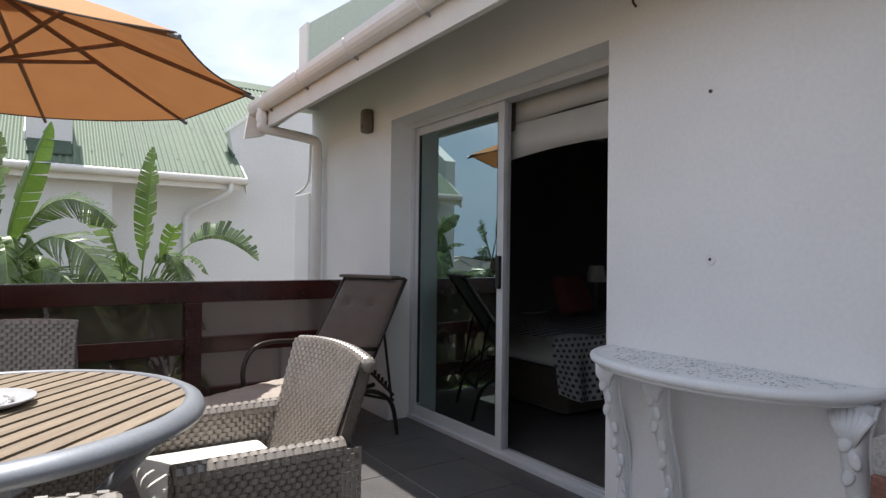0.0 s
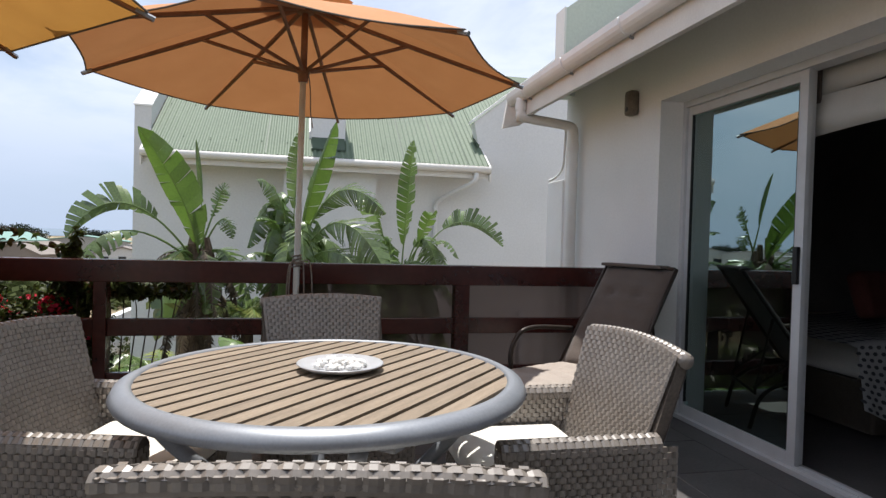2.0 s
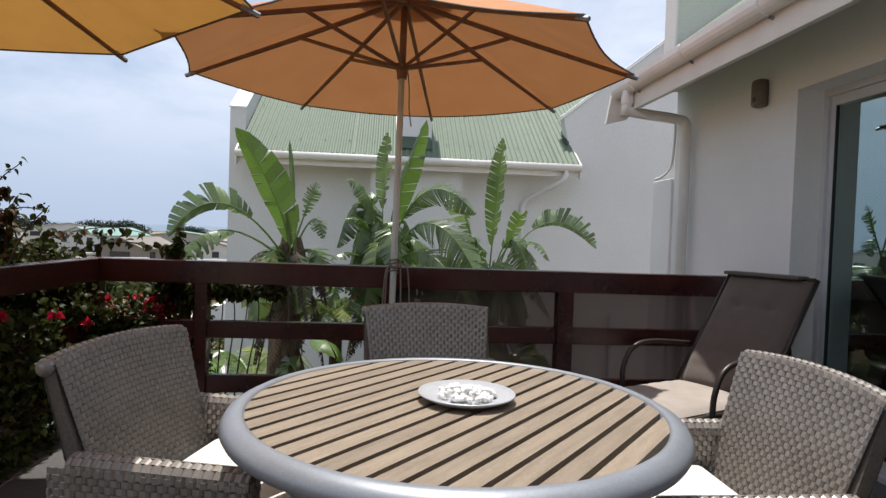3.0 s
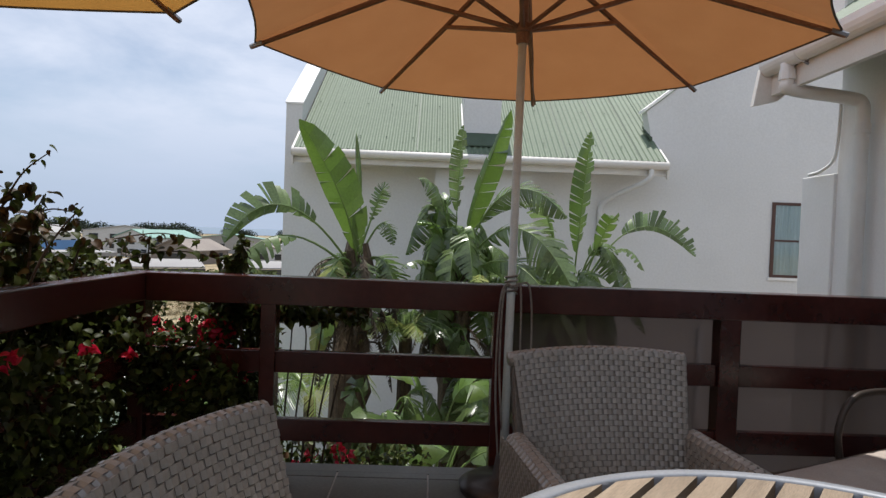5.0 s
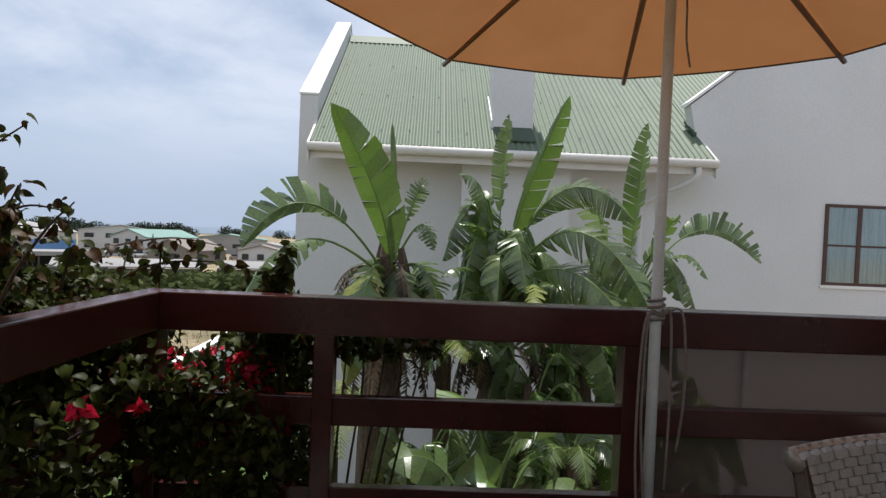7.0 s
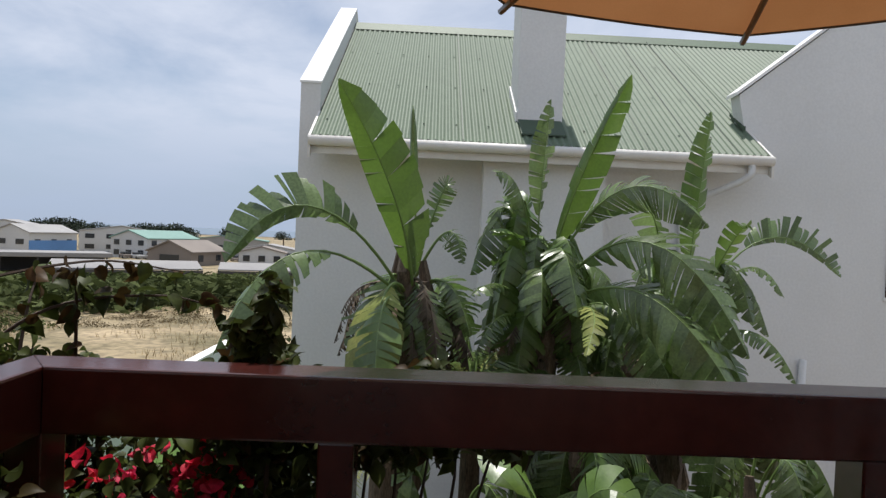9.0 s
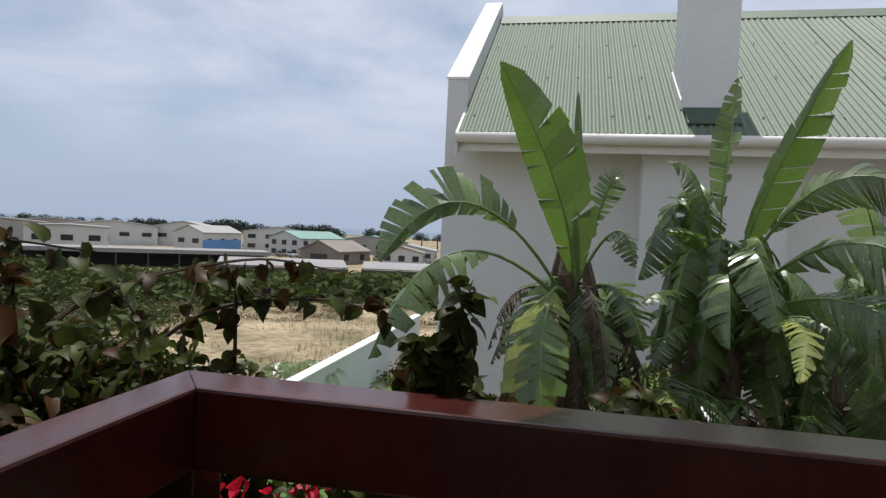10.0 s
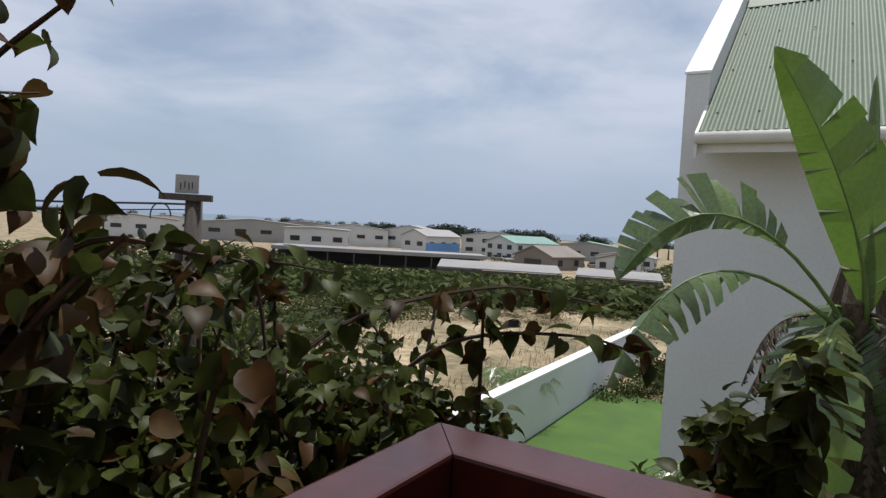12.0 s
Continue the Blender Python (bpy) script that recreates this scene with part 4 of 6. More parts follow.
# ---- ground, garden and distance ----
FIELD = surface("dry_field", (0.40, 0.31, 0.19), (0.15, 0.125, 0.062), 0.30, 0.95, bump=0.6, fine=3.5, fine_amount=0.45)
SCRUB = surface("green_scrub_leaf", (0.088, 0.105, 0.036), (0.052, 0.066, 0.024), 0.4, 0.9, island=0.4, through_light=0.2, spec=0.1)
SCRUB_DRY = surface("dry_scrub_leaf", (0.22, 0.165, 0.085), (0.13, 0.10, 0.05), 0.4, 0.9, island=0.4)
STRAW = surface("straw_grass", (0.50, 0.39, 0.22), (0.34, 0.25, 0.13), 0.5, 0.9, island=0.35)
SEA = surface("grey_blue_sea", (0.10, 0.15, 0.20), (0.12, 0.17, 0.22), 0.002, 0.35)
TREE_FAR = surface("far_tree_leaf", (0.040, 0.055, 0.032), (0.028, 0.040, 0.024), 0.2, 0.9, island=0.3)


def ground_z(r):
    for (r0, z0), (r1, z1) in zip(((0, GROUND), (16, GROUND), (40, -3.5), (80, -5.6), (170, -7.0), (420, -7.5), (900, -12.0)), ((16, GROUND), (40, -3.5), (80, -5.6), (170, -7.0), (420, -7.5), (900, -12.0), (4800, -12.5))):
        if r <= r1:
            return z0 + (z1 - z0) * (r - r0) / (r1 - r0)
    return -12.5


gv, gf = [(0, 4, GROUND)], []
radii = [2, 6, 10, 16, 20, 25, 30, 36, 43, 52, 62, 75, 90, 110, 140, 180, 240, 320, 420, 600, 900, 1500, 2600, 4600]
for r in radii:
    for k in range(96):
        a = k * math.tau / 96
        x, y = r * math.cos(a), 4 + r * math.sin(a)
        bumpy = 0.0 if r <= 16 else min(0.35, r * 0.006) * noise.noise((x * 0.13, y * 0.13, 0))
        gv.append((x, y, ground_z(r) + bumpy))
for k in range(96):
    gf.append((0, 1 + k, 1 + (k + 1) % 96))
for j in range(len(radii) - 1):
    for k in range(96):
        a, b = 1 + j * 96 + k, 1 + j * 96 + (k + 1) % 96
        gf.append((a, a + 96, b + 96, b))
tagged(raw_part("ground", gv, gf, FIELD, smooth=True), "dry straw-coloured open field", "ground", kind="structure")
wv, wf = [], []
for r in (1000, 2000, 4700):
    for k in range(96):
        wv.append((r * math.cos(k * math.tau / 96), 4 + r * math.sin(k * math.tau / 96), -11.5))
for j in range(2):
    for k in range(96):
        wf.append((j * 96 + k, j * 96 + 96 + k, j * 96 + 96 + (k + 1) % 96, j * 96 + (k + 1) % 96))
tagged(raw_part("water", wv, wf, SEA), "hazy grey-blue sea at the horizon", "sea", kind="structure")
tagged(part("lawn", box(-4.55, -1.34, 5.5, 19.9, GROUND - 0.05, GROUND + 0.012), LAWN), "bright green mown lawn beside the house", "lawn", kind="structure")
tagged(part("garden_bed", box(-1.32, 9.0, 4.73, 11.09, GROUND - 0.05, GROUND + 0.02), SOIL), "brown soil bed under the strelitzias", "soil", kind="structure")
bw = thing("boundary_wall", "low white plastered boundary wall along the lawn", "wall", kind="structure")
part("wall_body", box(-4.75, -4.56, 2.0, 24.0, GROUND - 0.2, -1.72), PLASTER_FAR, bw)
part("coping", box(-4.78, -4.53, 2.0, 24.0, -1.72, -1.67, 0.008), PLASTER, bw)
part("tap_pipe", tube([(-4.54, 11.0, -1.85), (-4.46, 11.0, -1.85), (-4.46, 11.0, -2.15)], 0.012, 6), LOUNGER_METAL, bw)


def blade(verts, faces, mids, start, ctrl, tip, half, up, rg, lobes=9, droop=(0.1, 0.5), tear=0.12, petiole=0.35, slant=0.18, sides=(1.0, 1.0)):
    """A strelitzia leaf: mid-rib through start, ctrl and tip, with torn lobes on both sides."""
    a, c, t_ = Vector(start), Vector(ctrl), Vector(tip)
    at = lambda s: a * (1 - s) ** 2 + c * 2 * s * (1 - s) + t_ * s * s
    along = lambda s: ((c - a) * (1 - s) + (t_ - c) * s).normalized()
    mids.append([at(s) for s in np.linspace(0, 1, 14)])
    up = Vector(up)
    for side in (-1, 1):
        cuts = [0.0]
        while cuts[-1] < 1:
            cuts.append(cuts[-1] + rg.uniform(0.4, 1.6) / lobes)
        cuts[-1] = 1.0
        for u0, u1 in zip(cuts, cuts[1:]):
            if u1 - u0 < 0.004:
                continue
            fall = rg.uniform(*droop)
            gap = tear * rg.uniform(0.3, 1.2) * (u1 - u0) * (0.0 if sides[side > 0] < 0.7 else 1.0)
            nseg = max(1, int((u1 - u0) * 16))
            base = len(verts)
            for i in range(nseg + 1):
                u = u0 + (u1 - u0) * i / nseg
                for j in range(4):
                    w = j / 3
                    uu = u + ((u0 + u1) / 2 - u) * gap / max(1e-4, u1 - u0) * w * 2.0
                    s = petiole + (1 - petiole) * uu
                    d = along(s)
                    sd = d.cross(up)
                    sd = sd.normalized() if sd.length > 1e-4 else Vector((1, 0, 0))
                    nrm = sd.cross(d).normalized()
                    wid = half * sides[side > 0] * max(0.02, math.sin(math.pi * min(1, 0.04 + 0.96 * uu)) ** 0.62) * (1.0 if uu > 0.15 else 0.75 + 1.7 * uu)
                    ang = fall * (0.45 + 0.55 * w)
                    p = at(min(1.0, s)) + (sd * (side * math.cos(ang)) - nrm * math.sin(ang)) * (wid * w) + d * (slant * wid * w)
                    verts.append(p)
            for i in range(nseg):
                for j in range(3):
                    q = base + i * 4 + j
                    faces.append((q, q + 1, q + 5, q + 4) if side > 0 else (q, q + 4, q + 5, q + 1))


def strelitzia(at, crown_z, label, main, seed, random_leaves, dead):
    tr = thing("strelitzia", label, "strelitzia", "strelitzia clumps")
    rg = random.Random(seed)
    base = Vector((at[0], at[1], GROUND))
    top = Vector((at[0], at[1], crown_z))
    stem = curve_points([base, base.lerp(top, 0.5) + Vector((rg.uniform(-0.1, 0.1), 0, 0)), top], 6)
    trunk = part("trunk", tube(stem, [0.19 - 0.03 * i / len(stem) for i in range(len(stem))], 14), TRUNK, tr, smooth=False)
    for k in range(16):
        z = crown_z - 1.5 + 1.5 * k / 16
        a = k * 2.4
        w = Vector((math.cos(a), math.sin(a), 0))
        q = Vector((at[0], at[1], z))
        part("leaf_sheath", tube([q + w * 0.09, q + w * 0.15 + Vector((0, 0, 0.16)), q + w * 0.10 + Vector((0, 0, 0.42))], [0.055, 0.06, 0.03], 6), TRUNK, trunk)

    def add(start, ctrl, tip, half, up, mat, name="leaf", **kw):
        verts, faces, mids = [], [], []
        blade(verts, faces, mids, start, ctrl, tip, half, up, rg, **kw)
        lf = raw_part(name, verts, faces, mat, tr, smooth=True)
        n = len(mids[0])
        part("midrib", tube(mids[0], [max(0.002, (0.014 if i < n * 0.4 else 0.009) * (1 - i / n)) for i in range(n)], 6), mat if mat in (LEAF_DEAD, LEAF_STRAW) else RIB, lf, smooth=True)

    for m in main:
        add(**m)
    for k in range(random_leaves):
        a = math.tau * (k + rg.uniform(-0.35, 0.35)) / random_leaves
        w = Vector((math.cos(a), math.sin(a), 0))
        reach, rise = rg.uniform(0.40, 0.90) * (0.62 if w.x < -0.2 else 1.0), rg.uniform(0.10, 0.80)
        s = top + w * 0.05 + Vector((0, 0, -rg.uniform(0.0, 0.25)))
        fold = rg.uniform(0.25, 0.8)
        add(s, top + w * reach * 0.50 + Vector((0, 0, rise * 1.8)), top + w * reach + Vector((0, 0, rise - rg.uniform(0.5, 1.1))), rg.uniform(0.19, 0.29), (w.x * 0.3 + rg.uniform(-0.4, 0.4), w.y * 0.3 - rg.uniform(0.0, 0.5), 0.8), LEAF_YOUNG if rg.random() < 0.30 else LEAF, lobes=rg.randint(12, 24), droop=(fold, fold + 0.55), tear=rg.uniform(0.08, 0.22), slant=0.40)
    for k in range(dead):
        a = rg.uniform(0, math.tau)
        w = Vector((math.cos(a), math.sin(a), 0))
        s = top + w * 0.08 + Vector((0, 0, -rg.uniform(0.0, 0.9)))
        add(s, s + w * 0.30 + Vector((0, 0, rg.uniform(0.05, 0.25))), s + w * rg.uniform(0.24, 0.46) + Vector((0, 0, -rg.uniform(0.15, 0.6))), rg.uniform(0.05, 0.10), (0, 0, 1), LEAF_STRAW if rg.random() < 0.25 else LEAF_DEAD, name="dry_leaf", lobes=18, droop=(0.4, 1.4), tear=0.6, slant=0.7)
    return tr


FACE = (0.0, -1.0, 0.35)
strelitzia((0.23, 7.67), 0.93, "tall strelitzia with one broad upright leaf", [
    dict(start=(0.27, 7.58, 0.77), ctrl=(0.27, 7.32, 1.40), tip=(-0.19, 6.84, 2.12), half=0.20, up=FACE, mat=LEAF_YOUNG, lobes=11, droop=(0.05, 0.40), tear=0.03, petiole=0.16, slant=0.35, sides=(0.62, 1.1)),
    dict(start=(0.28, 7.82, 0.82), ctrl=(0.27, 7.65, 1.49), tip=(0.22, 7.50, 2.13), half=0.06, up=FACE, mat=LEAF, lobes=2, droop=(1.0, 1.2), tear=0.0, petiole=0.45),
    dict(start=(0.21, 7.58, 0.82), ctrl=(-0.38, 6.95, 1.86), tip=(-0.82, 6.93, 1.04), half=0.235, up=(0, -1, 0.25), mat=LEAF, lobes=15, droop=(0.10, 0.90), tear=0.12, petiole=0.28, slant=0.30, sides=(0.35, 1.0)),
    dict(start=(0.19, 7.53, 0.82), ctrl=(-0.51, 6.95, 1.54), tip=(-0.73, 6.52, 0.58), half=0.19, up=(0, 0, 1), mat=LEAF, lobes=14, droop=(0.5, 1.2), tear=0.3, petiole=0.35),
    dict(start=(0.21, 7.48, 0.87), ctrl=(0.06, 7.05, 1.15), tip=(0.01, 6.81, 0.07), half=0.19, up=(-0.3, -1, 0.2), mat=LEAF_OLD, lobes=15, droop=(0.1, 0.7), tear=0.08, slant=0.4, petiole=0.30),
    dict(start=(0.21, 7.48, 0.82), ctrl=(0.03, 6.86, 1.01), tip=(0.13, 6.57, 0.24), half=0.15, up=(0, -1, 0.4), mat=LEAF_YOUNG, lobes=8, droop=(0.2, 0.7), tear=0.25, petiole=0.40),
    dict(start=(0.25, 7.72, 0.87), ctrl=(0.54, 7.62, 1.59), tip=(0.61, 7.53, 1.06), half=0.13, up=(0, -0.5, 0.8), mat=LEAF, lobes=18, droop=(0.3, 1.2), tear=0.3, petiole=0.35),
    dict(start=(0.25, 7.72, 0.82), ctrl=(0.54, 7.53, 1.15), tip=(0.67, 7.38, 0.58), half=0.13, up=(0, -0.5, 0.8), mat=LEAF, lobes=18, droop=(0.3, 1.2), tear=0.3, petiole=0.35),
    dict(start=(0.23, 7.72, 0.87), ctrl=(0.48, 7.82, 1.73), tip=(0.49, 7.72, 1.61), half=0.10, up=FACE, mat=LEAF, lobes=14, droop=(0.1, 0.6), tear=0.4, petiole=0.3),
], 3, 5, 52)
strelitzia((1.26, 8.20), 0.82, "broad strelitzia with many arching torn leaves", [
    dict(start=(1.28, 8.19, 0.69), ctrl=(1.35, 7.91, 1.53), tip=(1.70, 7.48, 2.41), half=0.15, up=(-0.3, -1, 0.3), mat=LEAF_YOUNG, lobes=11, droop=(0.35, 0.9), tear=0.08, petiole=0.26, slant=0.4, sides=(0.5, 1.1)),
    dict(start=(1.25, 8.24, 0.69), ctrl=(1.23, 8.24, 1.53), tip=(1.28, 8.10, 2.36), half=0.12, up=(0.5, -1, 0.2), mat=LEAF, lobes=14, droop=(0.1, 0.9), tear=0.15, petiole=0.45),
    dict(start=(1.22, 8.19, 0.74), ctrl=(1.14, 8.00, 1.81), tip=(0.84, 7.82, 1.74), half=0.17, up=(0.1, -0.6, 0.9), mat=LEAF, lobes=12, droop=(0.3, 0.8), tear=0.05, petiole=0.40),
    dict(start=(1.22, 8.14, 0.74), ctrl=(1.07, 7.91, 1.44), tip=(0.82, 7.72, 1.30), half=0.11, up=(0, 0, 1), mat=LEAF_YOUNG, lobes=6, droop=(0.1, 0.6), tear=0.2, petiole=0.40),
    dict(start=(1.28, 8.14, 0.74), ctrl=(1.65, 7.68, 2.18), tip=(2.28, 7.45, 1.39), half=0.23, up=(-0.1, -0.75, 0.65), mat=LEAF, lobes=24, droop=(0.45, 1.05), tear=0.14, slant=0.45, petiole=0.25),
    dict(start=(1.28, 8.05, 0.69), ctrl=(1.75, 7.21, 1.90), tip=(2.30, 6.89, 0.60), half=0.26, up=(-0.2, -0.75, 0.65), mat=LEAF, lobes=24, droop=(0.45, 1.05), tear=0.14, slant=0.45, petiole=0.22),
    dict(start=(1.28, 8.05, 0.60), ctrl=(1.75, 7.12, 1.48), tip=(2.26, 6.70, 0.18), half=0.26, up=(-0.2, -0.75, 0.65), mat=LEAF, lobes=24, droop=(0.45, 1.05), tear=0.14, slant=0.45, petiole=0.22),
    dict(start=(1.31, 8.05, 0.55), ctrl=(1.61, 7.31, 1.06), tip=(1.28, 6.75, 0.60), half=0.09, up=(0, 0, 1), mat=LEAF_OLD, lobes=22, droop=(0.2, 0.9), tear=0.2, petiole=0.35),
    dict(start=(1.19, 8.14, 0.65), ctrl=(0.91, 7.86, 1.06), tip=(0.69, 7.68, 0.83), half=0.12, up=(0, 0, 1), mat=LEAF, lobes=8, droop=(0.2, 0.8), tear=0.25, petiole=0.35),
    dict(start=(1.19, 8.14, 0.55), ctrl=(0.91, 7.77, 0.88), tip=(0.72, 7.59, 0.41), half=0.12, up=(0, 0, 1), mat=LEAF, lobes=18, droop=(0.4, 1.2), tear=0.45, petiole=0.35),
    dict(start=(1.33, 8.14, 0.55), ctrl=(1.89, 7.59, 1.30), tip=(2.16, 7.21, -0.19), half=0.24, up=(0, 0, 1), mat=LEAF, lobes=24, droop=(0.5, 1.1), tear=0.16, slant=0.45, petiole=0.22),
], 5, 30, 44)
strelitzia((2.62, 8.75), 0.45, "strelitzia with a narrow upright leaf beside the white wall", [
    dict(start=(2.66, 8.75, 0.35), ctrl=(2.70, 8.65, 1.35), tip=(2.77, 8.56, 2.43), half=0.155, up=(0.35, -1, 0.2), mat=LEAF_YOUNG, lobes=15, droop=(0.3, 0.8), slant=0.4, tear=0.12, petiole=0.33),
    dict(start=(2.68, 8.75, 0.35), ctrl=(3.35, 8.85, 1.97), tip=(4.13, 8.76, 1.03), half=0.23, up=(0, -1, 0.25), mat=LEAF, lobes=22, droop=(-0.1, 0.75), slant=0.3, tear=0.14, petiole=0.42, sides=(1.0, 0.25)),
    dict(start=(2.68, 8.75, 0.30), ctrl=(3.15, 8.60, 1.55), tip=(3.40, 8.4, 0.85), half=0.12, up=(0, 0, 1), mat=LEAF, lobes=10, droop=(0.2, 0.8), tear=0.25, petiole=0.38),
    dict(start=(2.65, 8.7, 0.30), ctrl=(3.00, 8.5, 1.50), tip=(3.02, 8.3, 1.45), half=0.12, up=(0.3, -1, 0.4), mat=LEAF_YOUNG, lobes=7, droop=(0.1, 0.6), tear=0.2, petiole=0.40),
    dict(start=(2.65, 8.7, 0.20), ctrl=(3.10, 8.3, 0.95), tip=(3.30, 8.0, 0.20), half=0.13, up=(0, 0, 1), mat=LEAF, lobes=14, droop=(0.3, 1.0), tear=0.3, petiole=0.35),
    dict(start=(2.60, 8.7, 0.35), ctrl=(2.25, 8.4, 1.90), tip=(1.98, 8.1, 1.55), half=0.19, up=(0, 0, 1), mat=LEAF, lobes=14, droop=(0.3, 0.9), tear=0.25, petiole=0.30),
], 8, 20, 24)
strelitzia((1.05, 6.55), -1.05, "young strelitzia with bright low leaves", [
    dict(start=(1.05, 6.55, -1.1), ctrl=(1.00, 6.45, 0.42), tip=(0.72, 6.15, 0.10), half=0.20, up=(0, -0.4, 1), mat=LEAF_YOUNG, lobes=4, droop=(0.1, 0.5), tear=0.08, petiole=0.5),
    dict(start=(1.05, 6.55, -1.1), ctrl=(1.15, 6.45, 0.30), tip=(1.45, 6.25, -0.05), half=0.20, up=(0, -0.6, 1), mat=LEAF_YOUNG, lobes=4, droop=(0.1, 0.5), tear=0.08, petiole=0.5),
    dict(start=(1.05, 6.55, -1.1), ctrl=(1.0, 6.2, 0.05), tip=(0.95, 5.9, -0.5), half=0.20, up=(0, -1, 0.6), mat=LEAF_YOUNG, lobes=4, droop=(0.1, 0.5), tear=0.08, petiole=0.4),
    dict(start=(1.05, 6.55, -1.1), ctrl=(0.75, 6.5, -0.1), tip=(0.35, 6.4, -0.35), half=0.20, up=(0, -0.5, 1), mat=LEAF, lobes=5, droop=(0.1, 0.7), tear=0.1, petiole=0.35),
    dict(start=(1.05, 6.55, -1.1), ctrl=(1.5, 6.5, -0.2), tip=(1.85, 6.4, -0.75), half=0.20, up=(0, -0.5, 1), mat=LEAF, lobes=6, droop=(0.1, 0.7), tear=0.1, petiole=0.35),
], 11, 6, 4)
strelitzia((2.05, 8.35), 0.15, "strelitzia with drooping torn leaves between taller clumps", [], 23, 20, 8)
strelitzia((1.50, 7.75), -0.40, "dark strelitzia with drooping leaves below the taller clumps", [], 29, 15, 12)
strelitzia((2.75, 7.7), -0.70, "low strelitzia with dark leaves near the white wall", [], 31, 12, 8)
strelitzia((0.55, 7.3), -0.9, "low strelitzia in the planting bed", [], 14, 9, 4)
strelitzia((2.0, 7.6), -0.9, "low dark strelitzia in the planting bed", [], 17, 10, 6)


def fern_palm(at, z, reach, seed, mats, fronds, label):
    """A small feather palm: arching fronds with rows of narrow leaflets."""
    fp = thing("feather_palm", label, "palm", "feather palms")
    rg = random.Random(seed)
    part("stem", tube([(at[0], at[1], GROUND), (at[0], at[1], z)], [0.11, 0.07], 9), TRUNK, fp)
    for k in range(fronds):
        a = math.tau * (k + rg.uniform(-0.3, 0.3)) / fronds
        w = Vector((math.cos(a), math.sin(a), 0))
        s = Vector((at[0], at[1], z))
        c, t_ = s + w * reach * 0.5 + Vector((0, 0, reach * rg.uniform(0.5, 0.9))), s + w * reach + Vector((0, 0, rg.uniform(-0.15, 0.15) * reach))
        verts, faces = [], []
        side = w.cross(Vector((0, 0, 1)))
        for i in range(26):
            u = 0.16 + 0.84 * i / 25
            p = s * (1 - u) ** 2 + c * 2 * u * (1 - u) + t_ * u * u
            d = ((c - s) * (1 - u) + (t_ - c) * u).normalized()
            l = reach * 0.36 * math.sin(math.pi * (0.15 + 0.8 * u)) * rg.uniform(0.8, 1.1)
            for q in (-1, 1):
                o = len(verts)
                out = (side * q * 0.75 + d * 0.55 - Vector((0, 0, 0.30 + 0.2 * rg.random()))).normalized()
                verts += [p - d * 0.009, p + d * 0.009, p + out * l * 0.6 + d * 0.008, p + out * l, p + out * l * 0.6 - d * 0.008]
                faces.append((o, o + 1, o + 2, o + 3, o + 4))
        fr = raw_part("frond", verts, faces, rg.choice(mats), fp)
        part("stalk", tube([s * (1 - u) ** 2 + c * 2 * u * (1 - u) + t_ * u * u for u in np.linspace(0, 1, 9)], [0.010 - 0.0008 * i for i in range(9)], 5), RIB, fr)


fern_palm((0.75, 7.9), 0.10, 0.62, 2, [LEAF, LEAF, LEAF_OLD], 15, "feather palm with green and yellowing fronds")
fern_palm((1.75, 7.1), -0.55, 0.55, 3, [LEAF, LEAF], 12, "dark feather palm in the planting bed")
fern_palm((-0.35, 8.6), -0.75, 0.8, 6, [LEAF, LEAF_OLD], 14, "feather palm beside the house corner")
fern_palm((-5.3, 16.0), -2.2, 1.0, 8, [LEAF], 22, "spiky green plant behind the boundary wall")


# bougainvillea
def leaf_shape(verts, faces, p, d, n, size):
    """A heart-shaped leaf, folded along its rib and bent at the tip."""
    d, n = d.normalized(), n.normalized()
    s = d.cross(n).normalized()
    n = s.cross(d)
    o = len(verts)
    for u, h in ((0.0, 0.0), (0.28, 0.02), (0.58, -0.02), (0.82, -0.12), (1.0, -0.26)):
        verts.append(p + d * (size * u) + n * (size * h))
    for side in (1, -1):
        for u, w, h in ((-0.04, 0.17, 0.07), (0.08, 0.31, 0.13), (0.27, 0.38, 0.17), (0.48, 0.34, 0.13), (0.68, 0.23, 0.04), (0.85, 0.10, -0.10)):
            verts.append(p + d * (size * u) + s * (size * w * side) + n * (size * h))
    for a in (o + 5, o + 11):
        for f in ((o, a, a + 1, o + 1), (o + 1, a + 1, a + 2, a + 3), (o + 1, a + 3, a + 4, o + 2), (o + 2, a + 4, a + 5, o + 3), (o + 3, a + 5, o + 4)):
            faces.append(f if a == o + 5 else f[::-1])


def any_way(rg):
    return Vector((rg.gauss(0, 1), rg.gauss(0, 1), rg.gauss(0, 1))).normalized()


bush = thing("bougainvillea", "dense bougainvillea with crimson flowers climbing outside the railing", "bougainvillea")
rg = random.Random(21)
lv, lf_, rv_, rf, bv, bf = [], [], [], [], [], []
twigs = []


